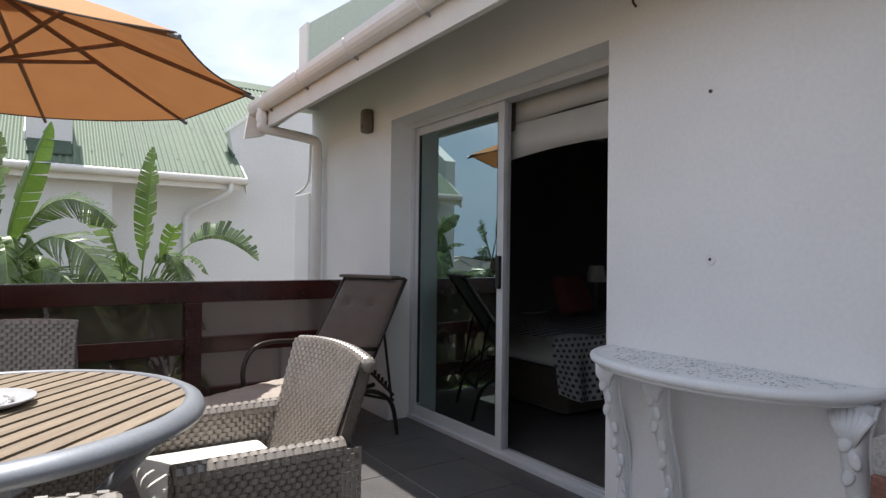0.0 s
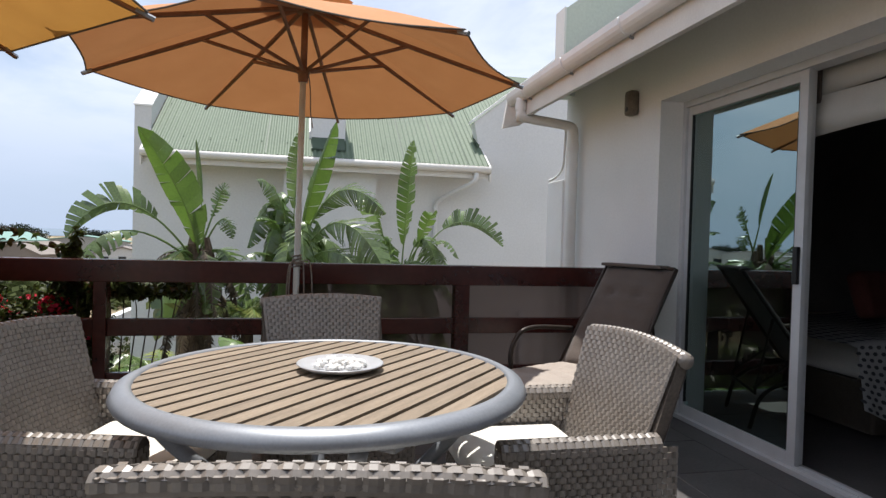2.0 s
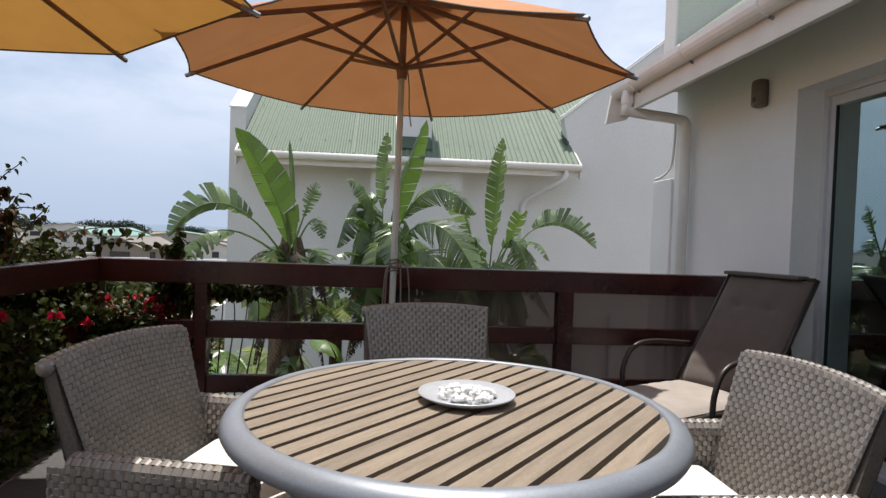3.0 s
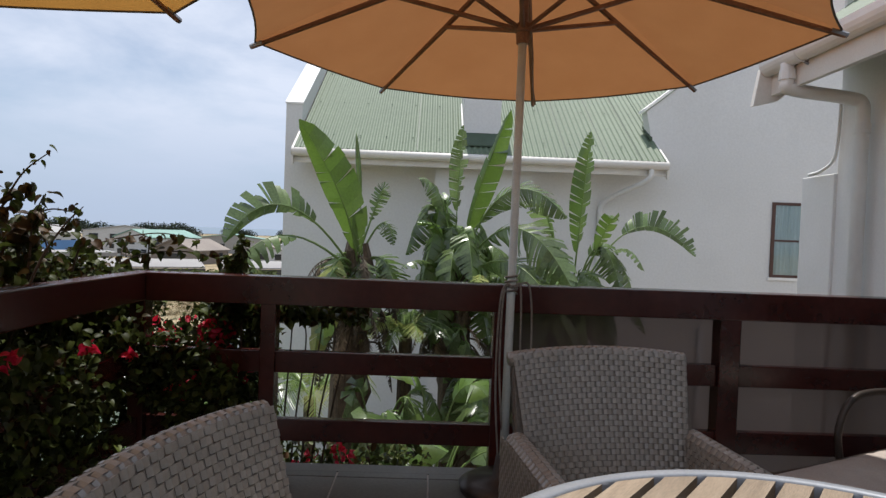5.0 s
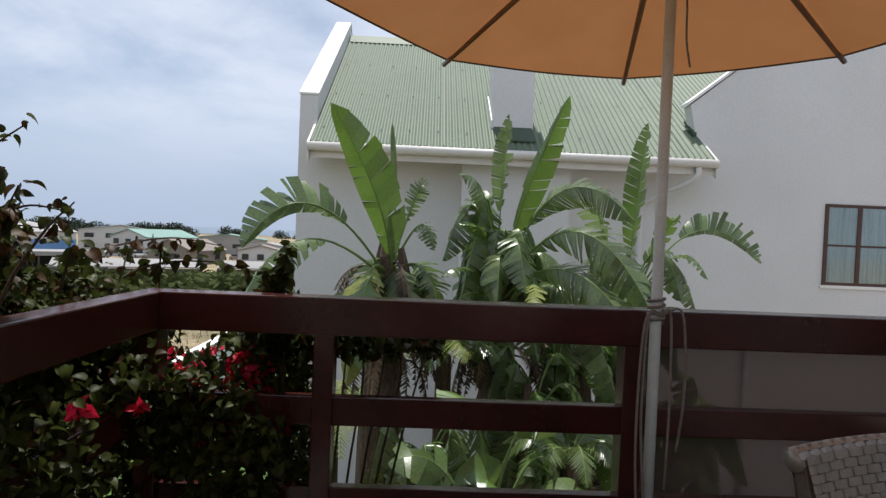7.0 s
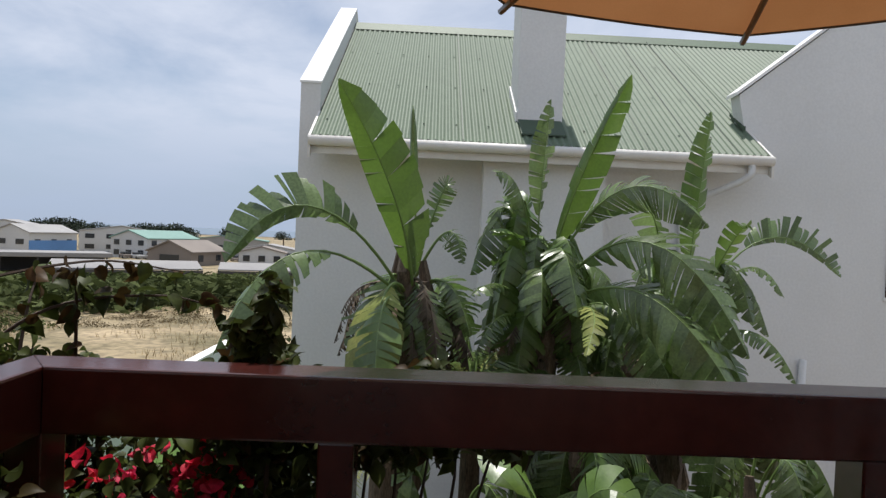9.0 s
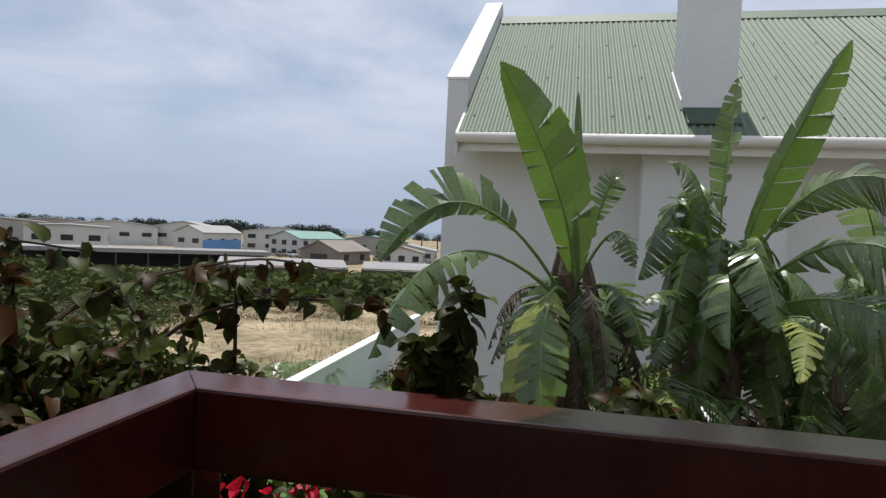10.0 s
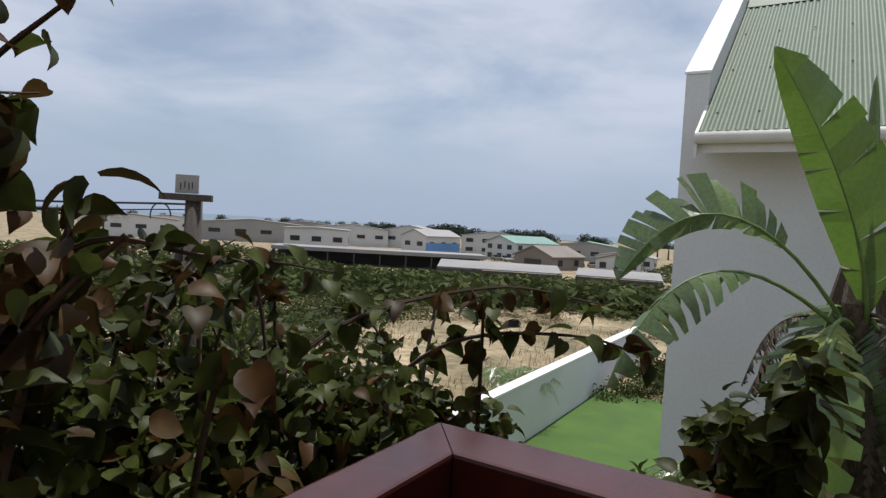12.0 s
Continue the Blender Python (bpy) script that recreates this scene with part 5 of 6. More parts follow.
def filled(x0, x1, y0, y1, z0, top, count, size=(0.035, 0.058), red=0.16):
    made = 0
    while made < count:
        x, y, z = rg.uniform(x0, x1), rg.uniform(y0, y1), rg.uniform(z0, 1.3)
        lump = noise.noise((x * 2.4, y * 2.4, z * 2.4))
        if z > top(x, y) + 0.22 * noise.noise((x * 3.1, y * 3.1, 2.0)) or lump < -0.36:
            continue
        d = (any_way(rg) + Vector((0, 0, -0.35))).normalized()
        n = (any_way(rg) * 0.8 + Vector((0, 0, 0.9))).normalized()
        if abs(d.dot(n)) > 0.95:
            continue
        if rg.random() < red and z > top(x, y) - 0.45:
            leaf_shape(rv_, rf, Vector((x, y, z)), d, n, rg.uniform(*size))
        else:
            leaf_shape(lv, lf_, Vector((x, y, z)), d, n, rg.uniform(*size))
        made += 1


filled(-1.7, -0.55, 2.7, 5.3, 0.30, lambda x, y: 0.98 + 0.14 * min(1.0, 4.6 - y) * (y < 4.6) - 0.26 * max(0, y - 4.4) - 0.05 * abs(x + 1.0), 16000, size=(0.030, 0.060), red=0.24)
filled(-1.5, -0.62, 3.3, 4.7, 0.70, lambda x, y: 0.92, 2600, size=(0.030, 0.052), red=0.14)
filled(-1.5, -0.55, 2.4, 5.3, -0.9, lambda x, y: 0.35, 8000, size=(0.035, 0.062), red=0.0)
filled(-2.9, -1.6, 3.0, 6.6, -0.8, lambda x, y: 0.80 - 0.25 * abs(x + 1.9), 6500, size=(0.05, 0.085))
filled(-1.05, -0.56, 4.70, 5.20, 0.45, lambda x, y: 0.90, 3200, size=(0.028, 0.050), red=0.12)
filled(-0.64, 0.12, 4.74, 5.25, -0.9, lambda x, y: 0.72 - 0.25 * max(0, x), 8000, size=(0.032, 0.056), red=0.05)
filled(-0.15, 0.62, 4.74, 5.30, 0.70, lambda x, y: 0.83 - 0.06 * max(0, x), 2600, size=(0.032, 0.058), red=0.15)
filled(0.05, 1.0, 4.85, 5.5, -1.3, lambda x, y: 0.05 - 0.15 * x, 2600, red=0.05)


filled(-0.54, -0.34, 2.6, 4.52, 0.0, lambda x, y: 0.74, 3600, size=(0.030, 0.055), red=0.04)
filled(-0.40, 0.06, 4.47, 4.57, 0.1, lambda x, y: 0.66 - 0.5 * max(0, x + 0.2), 900, size=(0.030, 0.052), red=0.04)


def shoot(points, leaves, size, red):
    pts = curve_points(points, 8)
    twigs.append((pts, 0.0065))
    for k in range(leaves):
        i = int(len(pts) * (0.15 + 0.85 * k / leaves))
        p = pts[min(i, len(pts) - 1)]
        d = (any_way(rg) * 0.9 + Vector((0, 0, -0.55))).normalized()
        n = (any_way(rg) * 0.7 + Vector((0, 0, 0.7))).normalized()
        q = p + any_way(rg) * 0.02
        if rg.random() < red:
            leaf_shape(rv_, rf, q, d, n, rg.uniform(*size))
        else:
            leaf_shape(lv, lf_, q, d, n, rg.uniform(*size))


for k in range(70):
    x, y = rg.uniform(-2.0, -0.62), rg.uniform(2.6, 5.3)
    h, lean = rg.uniform(0.98, 1.16), rg.uniform(0, math.tau)
    w = Vector((math.cos(lean), math.sin(lean), 0)) * rg.uniform(0.08, 0.35)
    shoot([(x, y, 0.5), Vector((x, y, 0.85)) + w * 0.4, Vector((x, y, h)) + w * 0.8, Vector((x, y, h + rg.uniform(-0.08, 0.10))) + w * 1.3], rg.randint(18, 30), (0.035, 0.062), 0.35)
for pts, n in (([(-0.95, 4.55, 0.7), (-0.85, 4.80, 1.02), (-0.62, 5.10, 1.13), (-0.42, 5.30, 1.10)], 16),
               ([(-0.95, 4.9, 0.7), (-0.72, 5.05, 0.98), (-0.45, 5.20, 1.03), (-0.28, 5.35, 0.97)], 16),
               ([(-1.6, 4.3, 0.7), (-1.35, 4.55, 1.05), (-1.10, 4.75, 1.16), (-0.92, 4.95, 1.14)], 16),
               ([(-1.35, 3.9, 0.8), (-1.42, 4.05, 1.20), (-1.30, 4.25, 1.42), (-1.18, 4.40, 1.46)], 16),
               ([(-1.75, 4.0, 0.8), (-1.75, 4.15, 1.20), (-1.62, 4.30, 1.48), (-1.50, 4.40, 1.40)], 18),
               ([(-0.80, 4.02, 0.7), (-0.86, 4.06, 1.02), (-0.88, 4.10, 1.18), (-0.84, 4.14, 1.26)], 18),
               ([(-0.66, 4.10, 0.8), (-0.68, 4.16, 1.05), (-0.69, 4.19, 1.18), (-0.66, 4.21, 1.29)], 16),
               ([(-0.74, 4.00, 0.8), (-0.76, 4.10, 1.02), (-0.75, 4.17, 1.14), (-0.72, 4.22, 1.20)], 20),
               ([(-1.2, 3.9, 0.8), (-1.3, 4.1, 1.12), (-1.25, 4.3, 1.24), (-1.1, 4.5, 1.26)], 16),
               ([(-1.05, 3.85, 0.7), (-1.08, 4.00, 1.15), (-1.02, 4.12, 1.36), (-0.90, 4.25, 1.40)], 20),
               ([(-1.25, 3.70, 0.7), (-1.22, 3.85, 1.20), (-1.20, 3.95, 1.40), (-1.10, 4.05, 1.48)], 22),
               ([(-1.50, 3.75, 0.7), (-1.52, 3.90, 1.15), (-1.45, 4.00, 1.38), (-1.35, 4.10, 1.52)], 22),
               ([(-0.95, 3.60, 0.7), (-0.98, 3.72, 1.15), (-0.97, 3.82, 1.34), (-0.88, 3.92, 1.42)], 20),
               ([(-0.72, 3.90, 0.7), (-0.74, 3.98, 1.05), (-0.72, 4.06, 1.24), (-0.66, 4.14, 1.33)], 22),
               ([(-0.95, 3.95, 0.7), (-0.96, 4.05, 1.08), (-0.93, 4.12, 1.28), (-0.86, 4.20, 1.38)], 22),
               ([(-0.62, 3.95, 0.7), (-0.56, 4.02, 1.0), (-0.50, 4.08, 1.16), (-0.45, 4.13, 1.245)], 12),
               ([(-0.80, 3.95, 0.7), (-0.75, 4.02, 1.1), (-0.69, 4.10, 1.35), (-0.61, 4.17, 1.47)], 11),
               ([(-0.90, 4.05, 0.7), (-0.80, 4.12, 1.05), (-0.66, 4.20, 1.22), (-0.54, 4.27, 1.22)], 9),
               ([(0.00, 4.80, 0.5), (0.00, 4.78, 0.90), (0.00, 4.74, 1.02), (0.02, 4.73, 1.12)], 44),
               ([(-0.05, 4.85, 0.5), (-0.04, 4.80, 0.86), (-0.05, 4.76, 0.97), (-0.07, 4.74, 1.03)], 26),
               ):
    if pts[0][0] > -0.1:
        shoot(pts, n * 3, (0.030, 0.052), 0.06)
    else:
        shoot(pts, n * 2, (0.024, 0.042) if pts[3][0] > -0.65 and pts[3][1] < 4.5 else (0.040, 0.068), 0.40)
for k in range(9):
    x = -0.1 + 0.08 * k
    twigs.append((curve_points([(x * 0.5, 5.15, -0.9), (x * 0.8, 5.05, 0.1), (x, 4.98, 0.6), (x + rg.uniform(-0.08, 0.08), 4.92, 0.82)], 6), 0.007))
for k in range(14):
    x, y = rg.uniform(-1.9, -0.7), rg.uniform(3.0, 5.2)
    twigs.append((curve_points([(x - 0.2, y, -1.6), (x, y + rg.uniform(-0.2, 0.2), -0.4), (x + rg.uniform(-0.2, 0.2), y, 0.5), (x + rg.uniform(-0.3, 0.3), y + rg.uniform(-0.3, 0.3), 0.95)], 6), 0.011))
tagged(raw_part("foliage", lv, lf_, BUSH, bush, smooth=True), kind="stuff")
tagged(raw_part("young_foliage", rv_, rf, BUSH_RED, bush, "reddish young leaves", smooth=True), kind="stuff")
for pts, r in twigs:
    part("branch", tube(pts, [r * (1.1 - 0.8 * i / len(pts)) for i in range(len(pts))], 5), TWIG, bush)
for cx, cy, cz, spread, n in ((-0.12, 4.90, 0.66, 0.06, 26), (-0.18, 4.92, 0.58, 0.05, 18), (-0.28, 4.90, 0.62, 0.06, 14), (-0.36, 4.86, 0.52, 0.05, 10), (-0.07, 4.92, 0.50, 0.04, 12),
                               (-0.36, 4.02, 0.70, 0.014, 6), (-0.37, 3.55, 0.74, 0.03, 9), (-0.36, 4.36, 0.60, 0.014, 4), (-0.37, 3.2, 0.78, 0.02, 7), (0.32, 5.0, -0.10, 0.05, 14), (0.52, 5.05, -0.05, 0.05, 14), (0.12, 4.95, -0.08, 0.04, 10),
                               (-0.48, 4.80, 0.66, 0.03, 6), (-0.02, 4.95, 0.42, 0.05, 12), (-0.32, 4.90, 0.33, 0.05, 12), (-0.20, 4.88, 0.40, 0.04, 10), (-0.14, 5.0, 0.64, 0.05, 14), (-0.40, 4.95, 0.60, 0.04, 10), (0.75, 5.1, -0.22, 0.05, 12), (-0.30, 4.85, 0.45, 0.03, 6)):
    fv, ff = [], []
    cy -= 0.09 if cy > 4.8 else 0.0
    for k in range(n * 2):
        leaf_shape(fv, ff, Vector((cx, cy, cz)) + any_way(rg) * spread * 1.5 * rg.random() ** 0.4, any_way(rg), any_way(rg), rg.uniform(0.030, 0.048))
    tagged(raw_part("blossom", fv, ff, BRACT, bush, "crimson papery bracts"), kind="stuff")


# scrub, trees and town
def clump(name, seed, n, material, size, flat=0.75):
    rg = random.Random(seed)
    verts, faces = [], []
    lobes = [(any_way(rg) * 0.55, rg.uniform(0.35, 0.6)) for _ in range(9)]
    for k in range(n):
        c, r = rg.choice(lobes)
        p = c + any_way(rg) * r * rg.random() ** 0.35
        p.z = abs(p.z) * flat
        d, q = any_way(rg), any_way(rg)
        s = rg.uniform(0.5, 1.2) * size
        o = len(verts)
        verts += [p - d * s, p + q * s * 0.6, p + d * s, p - q * s * 0.6]
        faces.append((o, o + 1, o + 2, o + 3))
    me = bpy.data.meshes.new(name)
    me.from_pydata(verts, [], faces)
    me.materials.append(material)
    return me


green_shrub, dry_shrub, far_tree = clump("shrub", 1, 1100, SCRUB, 0.055), clump("shrub", 2, 900, SCRUB_DRY, 0.05), clump("tree_crown", 3, 900, TREE_FAR, 0.085, 0.9)


sparse = clump("scrub_clump", 7, 420, SCRUB, 0.09)


def ray_place(bearing, dist):
    """Bearing in degrees to the left of +y, from the balcony corner."""
    x, y = -dist * math.sin(radians(bearing)), 4 + dist * math.cos(radians(bearing))
    return x, y, ground_z(math.hypot(x, y - 4))


rg = random.Random(33)
rows = []
for k in range(460):
    rows.append((rg.uniform(8, 68), rg.uniform(36, 66), green_shrub, rg.uniform(1.8, 4.4)))
for k in range(110):
    rows.append((rg.uniform(40, 78), rg.uniform(16, 44), green_shrub, rg.uniform(0.9, 2.2)))
for k in range(60):
    rows.append((rg.uniform(10, 60), rg.uniform(28, 42), dry_shrub, rg.uniform(0.5, 1.2)))
for k in range(10):
    rows.append((rg.uniform(24, 36), rg.uniform(34, 44), green_shrub, rg.uniform(1.2, 2.4)))
for k in range(60):
    rows.append((rg.uniform(34, 66), rg.uniform(25, 36), green_shrub, rg.uniform(1.0, 2.2)))
for k in range(70):
    rows.append((rg.uniform(42, 80), rg.uniform(60, 140), green_shrub, rg.uniform(2.5, 5.5)))
for k in range(30):
    rows.append((rg.uniform(-4, 14), rg.uniform(90, 200), green_shrub, rg.uniform(2.5, 5.0)))
light = np.empty(len(sparse.vertices) * 3)
sparse.vertices.foreach_get("co", light)
light = light.reshape(-1, 3)
quads = np.arange(len(light)).reshape(-1, 4)
far_v, far_f = [], []
for bearing, dist, me, size in rows:
    x, y, z = ray_place(bearing, dist)
    if dist > 35:
        a = rg.uniform(0, math.tau)
        turn = np.array(((math.cos(a), -math.sin(a), 0), (math.sin(a), math.cos(a), 0), (0, 0, 1)))
        far_f.append(quads + len(light) * len(far_v))
        far_v.append((light * (size * 1.2, size * 1.2, size * 0.75)) @ turn.T + (x, y, z - 0.15 * size))
        continue
    ob = tagged(new("shrub", me), "green scrub bush in the open field" if me is green_shrub else "dry brown scrub bush in the field", "shrub", "field shrubs")
    ob.matrix_basis = pose(x, y, z - 0.15 * size, 0, 0, rg.uniform(0, 360)) @ Matrix.Diagonal((size * 1.2, size * 1.2, size * 0.75, 1))
for x, y, s in ((-4.1, 19.6, 0.9), (-3.0, 20.2, 1.1), (-2.1, 19.9, 0.9), (-3.6, 22.0, 1.5), (-2.4, 23.0, 1.8), (-1.6, 21.0, 1.2)):
    ob = tagged(new("shrub", green_shrub), "green garden shrub at the end of the lawn", "shrub", "garden shrubs")
    ob.matrix_basis = pose(x, y, GROUND - 0.05, 0, 0, x * 90) @ Matrix.Diagonal((s, s, s, 1))
tagged(raw_part("scrub", np.concatenate(far_v).tolist(), np.concatenate(far_f).tolist(), SCRUB), "dense green scrub across the far field", "scrub", kind="stuff")
rg = random.Random(5)
tv, tf = [], []
for k in range(9000):
    bearing, dist = rg.uniform(12, 62), rg.uniform(13, 40)
    x, y, z = ray_place(bearing, dist)
    if x > -4.9:
        continue
    if noise.noise((x * 0.35, y * 0.35, 5)) < -0.05:
        continue
    h, a = rg.uniform(0.10, 0.32), rg.uniform(0, math.tau)
    o = len(tv)
    tv += [(x - 0.02 * math.cos(a), y - 0.02 * math.sin(a), z - 0.05), (x + 0.02 * math.cos(a), y + 0.02 * math.sin(a), z - 0.05), (x + rg.uniform(-0.15, 0.15), y + rg.uniform(-0.15, 0.15), z + h)]
    tf.append((o, o + 1, o + 2))
tagged(raw_part("dry_grass", tv, tf, STRAW), "dry straw grass tufts in the field", "grass", kind="stuff")

W_WALL = surface("town_white_wall", (0.62, 0.62, 0.61), (0.54, 0.54, 0.53), 0.1, 0.9)
G_WALL = surface("town_grey_wall", (0.36, 0.35, 0.33), (0.30, 0.29, 0.28), 0.1, 0.9)
D_WALL = surface("town_dark_wall", (0.075, 0.072, 0.07), None, 0.1, 0.9)
B_WALL = surface("town_blue_wall", (0.13, 0.30, 0.62), None, 0.1, 0.7)
R_GREY = surface("town_grey_roof", (0.30, 0.29, 0.28), (0.24, 0.23, 0.23), 0.15, 0.8)
R_LIGHT = surface("town_light_roof", (0.36, 0.35, 0.34), (0.29, 0.28, 0.275), 0.15, 0.7)
R_TEAL = surface("town_teal_roof", (0.20, 0.34, 0.29), (0.17, 0.29, 0.25), 0.15, 0.6)
R_BROWN = surface("town_brown_roof", (0.25, 0.215, 0.185), (0.20, 0.17, 0.15), 0.15, 0.8)
DARK_GLASS = surface("town_window_glass", (0.035, 0.04, 0.045), None, 1.0, 0.15)


def town_building(x, y, z, w, d, wall_h, roof_h, turn, wall, roof, windows, label, lower=None, storeys=1):
    """Local: front along -y, w wide, d deep; a gable roof with its ridge along y (roof_h over the walls)."""
    b = thing("warehouse", label, "building", "town buildings", at=pose(x, y, z, 0, 0, turn))
    part("wall_shell", prism([(-w / 2, -1.0), (w / 2, -1.0), (w / 2, wall_h), (0, wall_h + roof_h), (-w / 2, wall_h)], "y", -d / 2, d / 2), wall, b)
    t = 0.25
    for s in (-1, 1):
        part("roof", prism([(s * (w / 2 + 0.4), wall_h - 0.4 * roof_h / (w / 2) + 0.02), (0, wall_h + roof_h + 0.02), (0, wall_h + roof_h + t), (s * (w / 2 + 0.4), wall_h - 0.4 * roof_h / (w / 2) + t)], "y", -d / 2 - 0.3, d / 2 + 0.3), roof, b)
    for f in range(storeys):
        zc = wall_h * (f + 0.55) / storeys
        for k in range(windows):
            xc = w * ((k + 0.5) / windows - 0.5)
            part("window", box(xc - w * 0.22 / windows, xc + w * 0.22 / windows, -d / 2 - 0.08, -d / 2 - 0.01, zc - 0.6, zc + 0.6), DARK_GLASS, b)
        for k in range(windows + 1):
            yc = d * ((k + 0.5) / (windows + 1) - 0.5)
            for s in (-1, 1):
                part("window", box(s * w / 2 + (0.01 if s > 0 else -0.08), s * w / 2 + (0.08 if s > 0 else -0.01), yc - 0.8, yc + 0.8, zc - 0.6, zc + 0.6), DARK_GLASS, b)
    if lower:
        part("painted_band", box(w / 2 + 0.02, w / 2 + 0.12, -d / 2, d / 2, -0.5, wall_h * 0.62), lower, b)
    return b


TOWN = [
    # x, y, z, w, d, wall, roof, turn, wall material, roof, windows, label, band, storeys
    (-93, 150, -6.6, 9, 15, 4.7, 1.7, -8, W_WALL, R_LIGHT, 2, "white warehouse with a blue painted side", B_WALL, 1),
    (-86, 176, -7.0, 20, 10, 5.6, 1.6, 26, W_WALL, R_LIGHT, 4, "long white two storey workshop building", None, 2),
    (-66, 153, -6.8, 10, 18, 4.6, 1.7, -16, W_WALL, R_TEAL, 3, "white workshop with a teal sheet roof", None, 2),
    (-46, 122, -6.3, 9, 12, 2.6, 1.9, -12, R_BROWN, R_BROWN, 1, "brown gabled shed among workshops", None, 1),
    (-34, 131, -6.3, 9, 7, 2.6, 1.1, 10, W_WALL, R_BROWN, 3, "small white house with a brown roof", None, 1),
    (-104, 115, -6.3, 15, 10, 4.9, 0.35, 40, W_WALL, R_LIGHT, 3, "white flat roofed building", None, 1),
    (-152, 137, -6.8, 30, 16, 5.3, 1.3, 48, G_WALL, R_LIGHT, 4, "long pale warehouse roof", None, 1),
    (-135, 165, -6.9, 24, 14, 5.4, 1.4, 40, W_WALL, R_LIGHT, 4, "pale warehouse among others", None, 1),
    (-118, 178, -7.0, 18, 14, 5.8, 1.8, 20, W_WALL, R_LIGHT, 3, "white gabled warehouse with pale roof", None, 1),
    (-60, 190, -7.1, 22, 12, 4.4, 1.4, 12, G_WALL, R_TEAL, 4, "grey building with a green roof", None, 1),
    (-175, 110, -6.6, 26, 14, 4.8, 1.2, 55, W_WALL, R_BROWN, 4, "white building with a brown roof", None, 1),
    (-40, 160, -6.8, 14, 10, 2.8, 1.2, 8, W_WALL, R_LIGHT, 4, "low white building by the road", None, 1),
    (-150, 230, -7.2, 34, 14, 5.5, 1.5, 34, W_WALL, R_LIGHT, 5, "distant white warehouse with pale roof", None, 1),
    (-190, 200, -7.2, 34, 14, 5.2, 1.5, 44, G_WALL, R_LIGHT, 5, "distant grey warehouse with pale roof", None, 1),
    (-105, 240, -7.2, 30, 14, 5.5, 1.5, 24, W_WALL, R_GREY, 5, "distant warehouse with a grey roof", None, 1),
    (-215, 150, -7.0, 30, 14, 4.8, 1.4, 56, W_WALL, R_LIGHT, 5, "distant white workshop with pale roof", None, 1),
]
for row in TOWN:
    town_building(*row)
yard = thing("carport", "long dark flat carport roof over a yard", "carport", "town buildings", at=pose(-60, 83, -5.7, 0, 0, 37))
part("roof", box(-17, 17, -3.5, 3.5, 1.9, 2.5, 0.05), R_GREY, yard)
part("back_wall", box(-17, 17, 2.8, 3.0, -1, 1.9), D_WALL, yard)
for k in range(9):
    part("post", box(-16.6 + 4.1 * k, -16.4 + 4.1 * k, -3.3, -3.1, -1, 1.9), D_WALL, yard)
for x, y, w, h, turn in ((-36, 78, 17, 1.2, 27), (-23, 90, 12, 0.8, 16)):
    yw = thing("yard_wall", "grey yard wall with a flat shed roof", "wall", "yard walls", at=pose(x, y, -5.7, 0, 0, turn))
    part("wall_face", box(-w / 2, w / 2, -0.2, 0.2, -1, h), D_WALL, yw)
    part("shed_roof", prism([(0.2, h + 0.05), (6.5, h + 0.75), (6.5, h + 0.9), (0.2, h + 0.2)], "x", -w / 2, w / 2), R_GREY, yw)
road = tagged(part("road", box(-9, 9, -22, 22, -0.2, 0.02, m=pose(-27, 128, -6.55, 0, 0, 20)), R_LIGHT), "pale concrete yard road", "road", kind="structure")
for k in range(14):
    car = thing("parked_car", "small parked car among the workshops", "car", "parked cars", at=pose(-76 + 2.9 * k, 138 + 0.8 * k - (k % 3), -6.62, 0, 0, 20 + 7 * (k % 5)))
    col = (W_WALL, G_WALL, D_WALL, R_BROWN)[k % 4]
    part("body", box(-0.85, 0.85, -2.0, 2.0, 0.30, 0.85, 0.15), col, car)
    part("cabin", box(-0.72, 0.72, -1.0, 1.3, 0.85, 1.40, 0.18), DARK_GLASS, car)
    for wx in (-0.8, 0.8):
        for wy in (-1.25, 1.25):
            part("wheel", lathe([(0.0, -0.1), (0.32, -0.1), (0.32, 0.1), (0.0, 0.1)], 10, m=pose(wx, wy, 0.32, 0, 90, 0)), BLACK, car)
rg = random.Random(12)
for x0, y0, x1, y1, n, s in ((-162, 207, -152, 215, 5, 5.0), (-124, 197, -108, 207, 9, 5.6), (-95, 202, -79, 209, 8, 5.4), (-75, 232, -67, 234, 4, 5.0), (-205, 190, -185, 205, 6, 4.5), (-260, 130, -230, 190, 6, 4.0), (-60, 250, -20, 270, 9, 4.0), (-240, 250, -150, 300, 14, 4.0)):
    for k in range(n):
        u = (k + rg.uniform(0.2, 0.8)) / n
        x, y, q = x0 + (x1 - x0) * u, y0 + (y1 - y0) * u, s * rg.uniform(0.75, 1.15)
        tree = thing("tree", "dark green tree beyond the workshops", "tree", "distant trees", at=pose(x, y, -7.4, 0, 0, rg.uniform(0, 360)))
        part("trunk", tube([(0, 0, 0), (0.1, 0, 4.4 + q * 0.3)], [0.4, 0.2], 6), TRUNK, tree)
        cr = new("crown", far_tree)
        cr.parent = tree
        cr.matrix_basis = Matrix.Translation((0, 0, 4.5)) @ Matrix.Diagonal((q * 0.9, q * 0.9, q * 0.9, 1))
fern_palm((-52, 33), 0.2, 2.0, 9, [SCRUB, SCRUB_DRY], 22, "tall palm tree in the field")

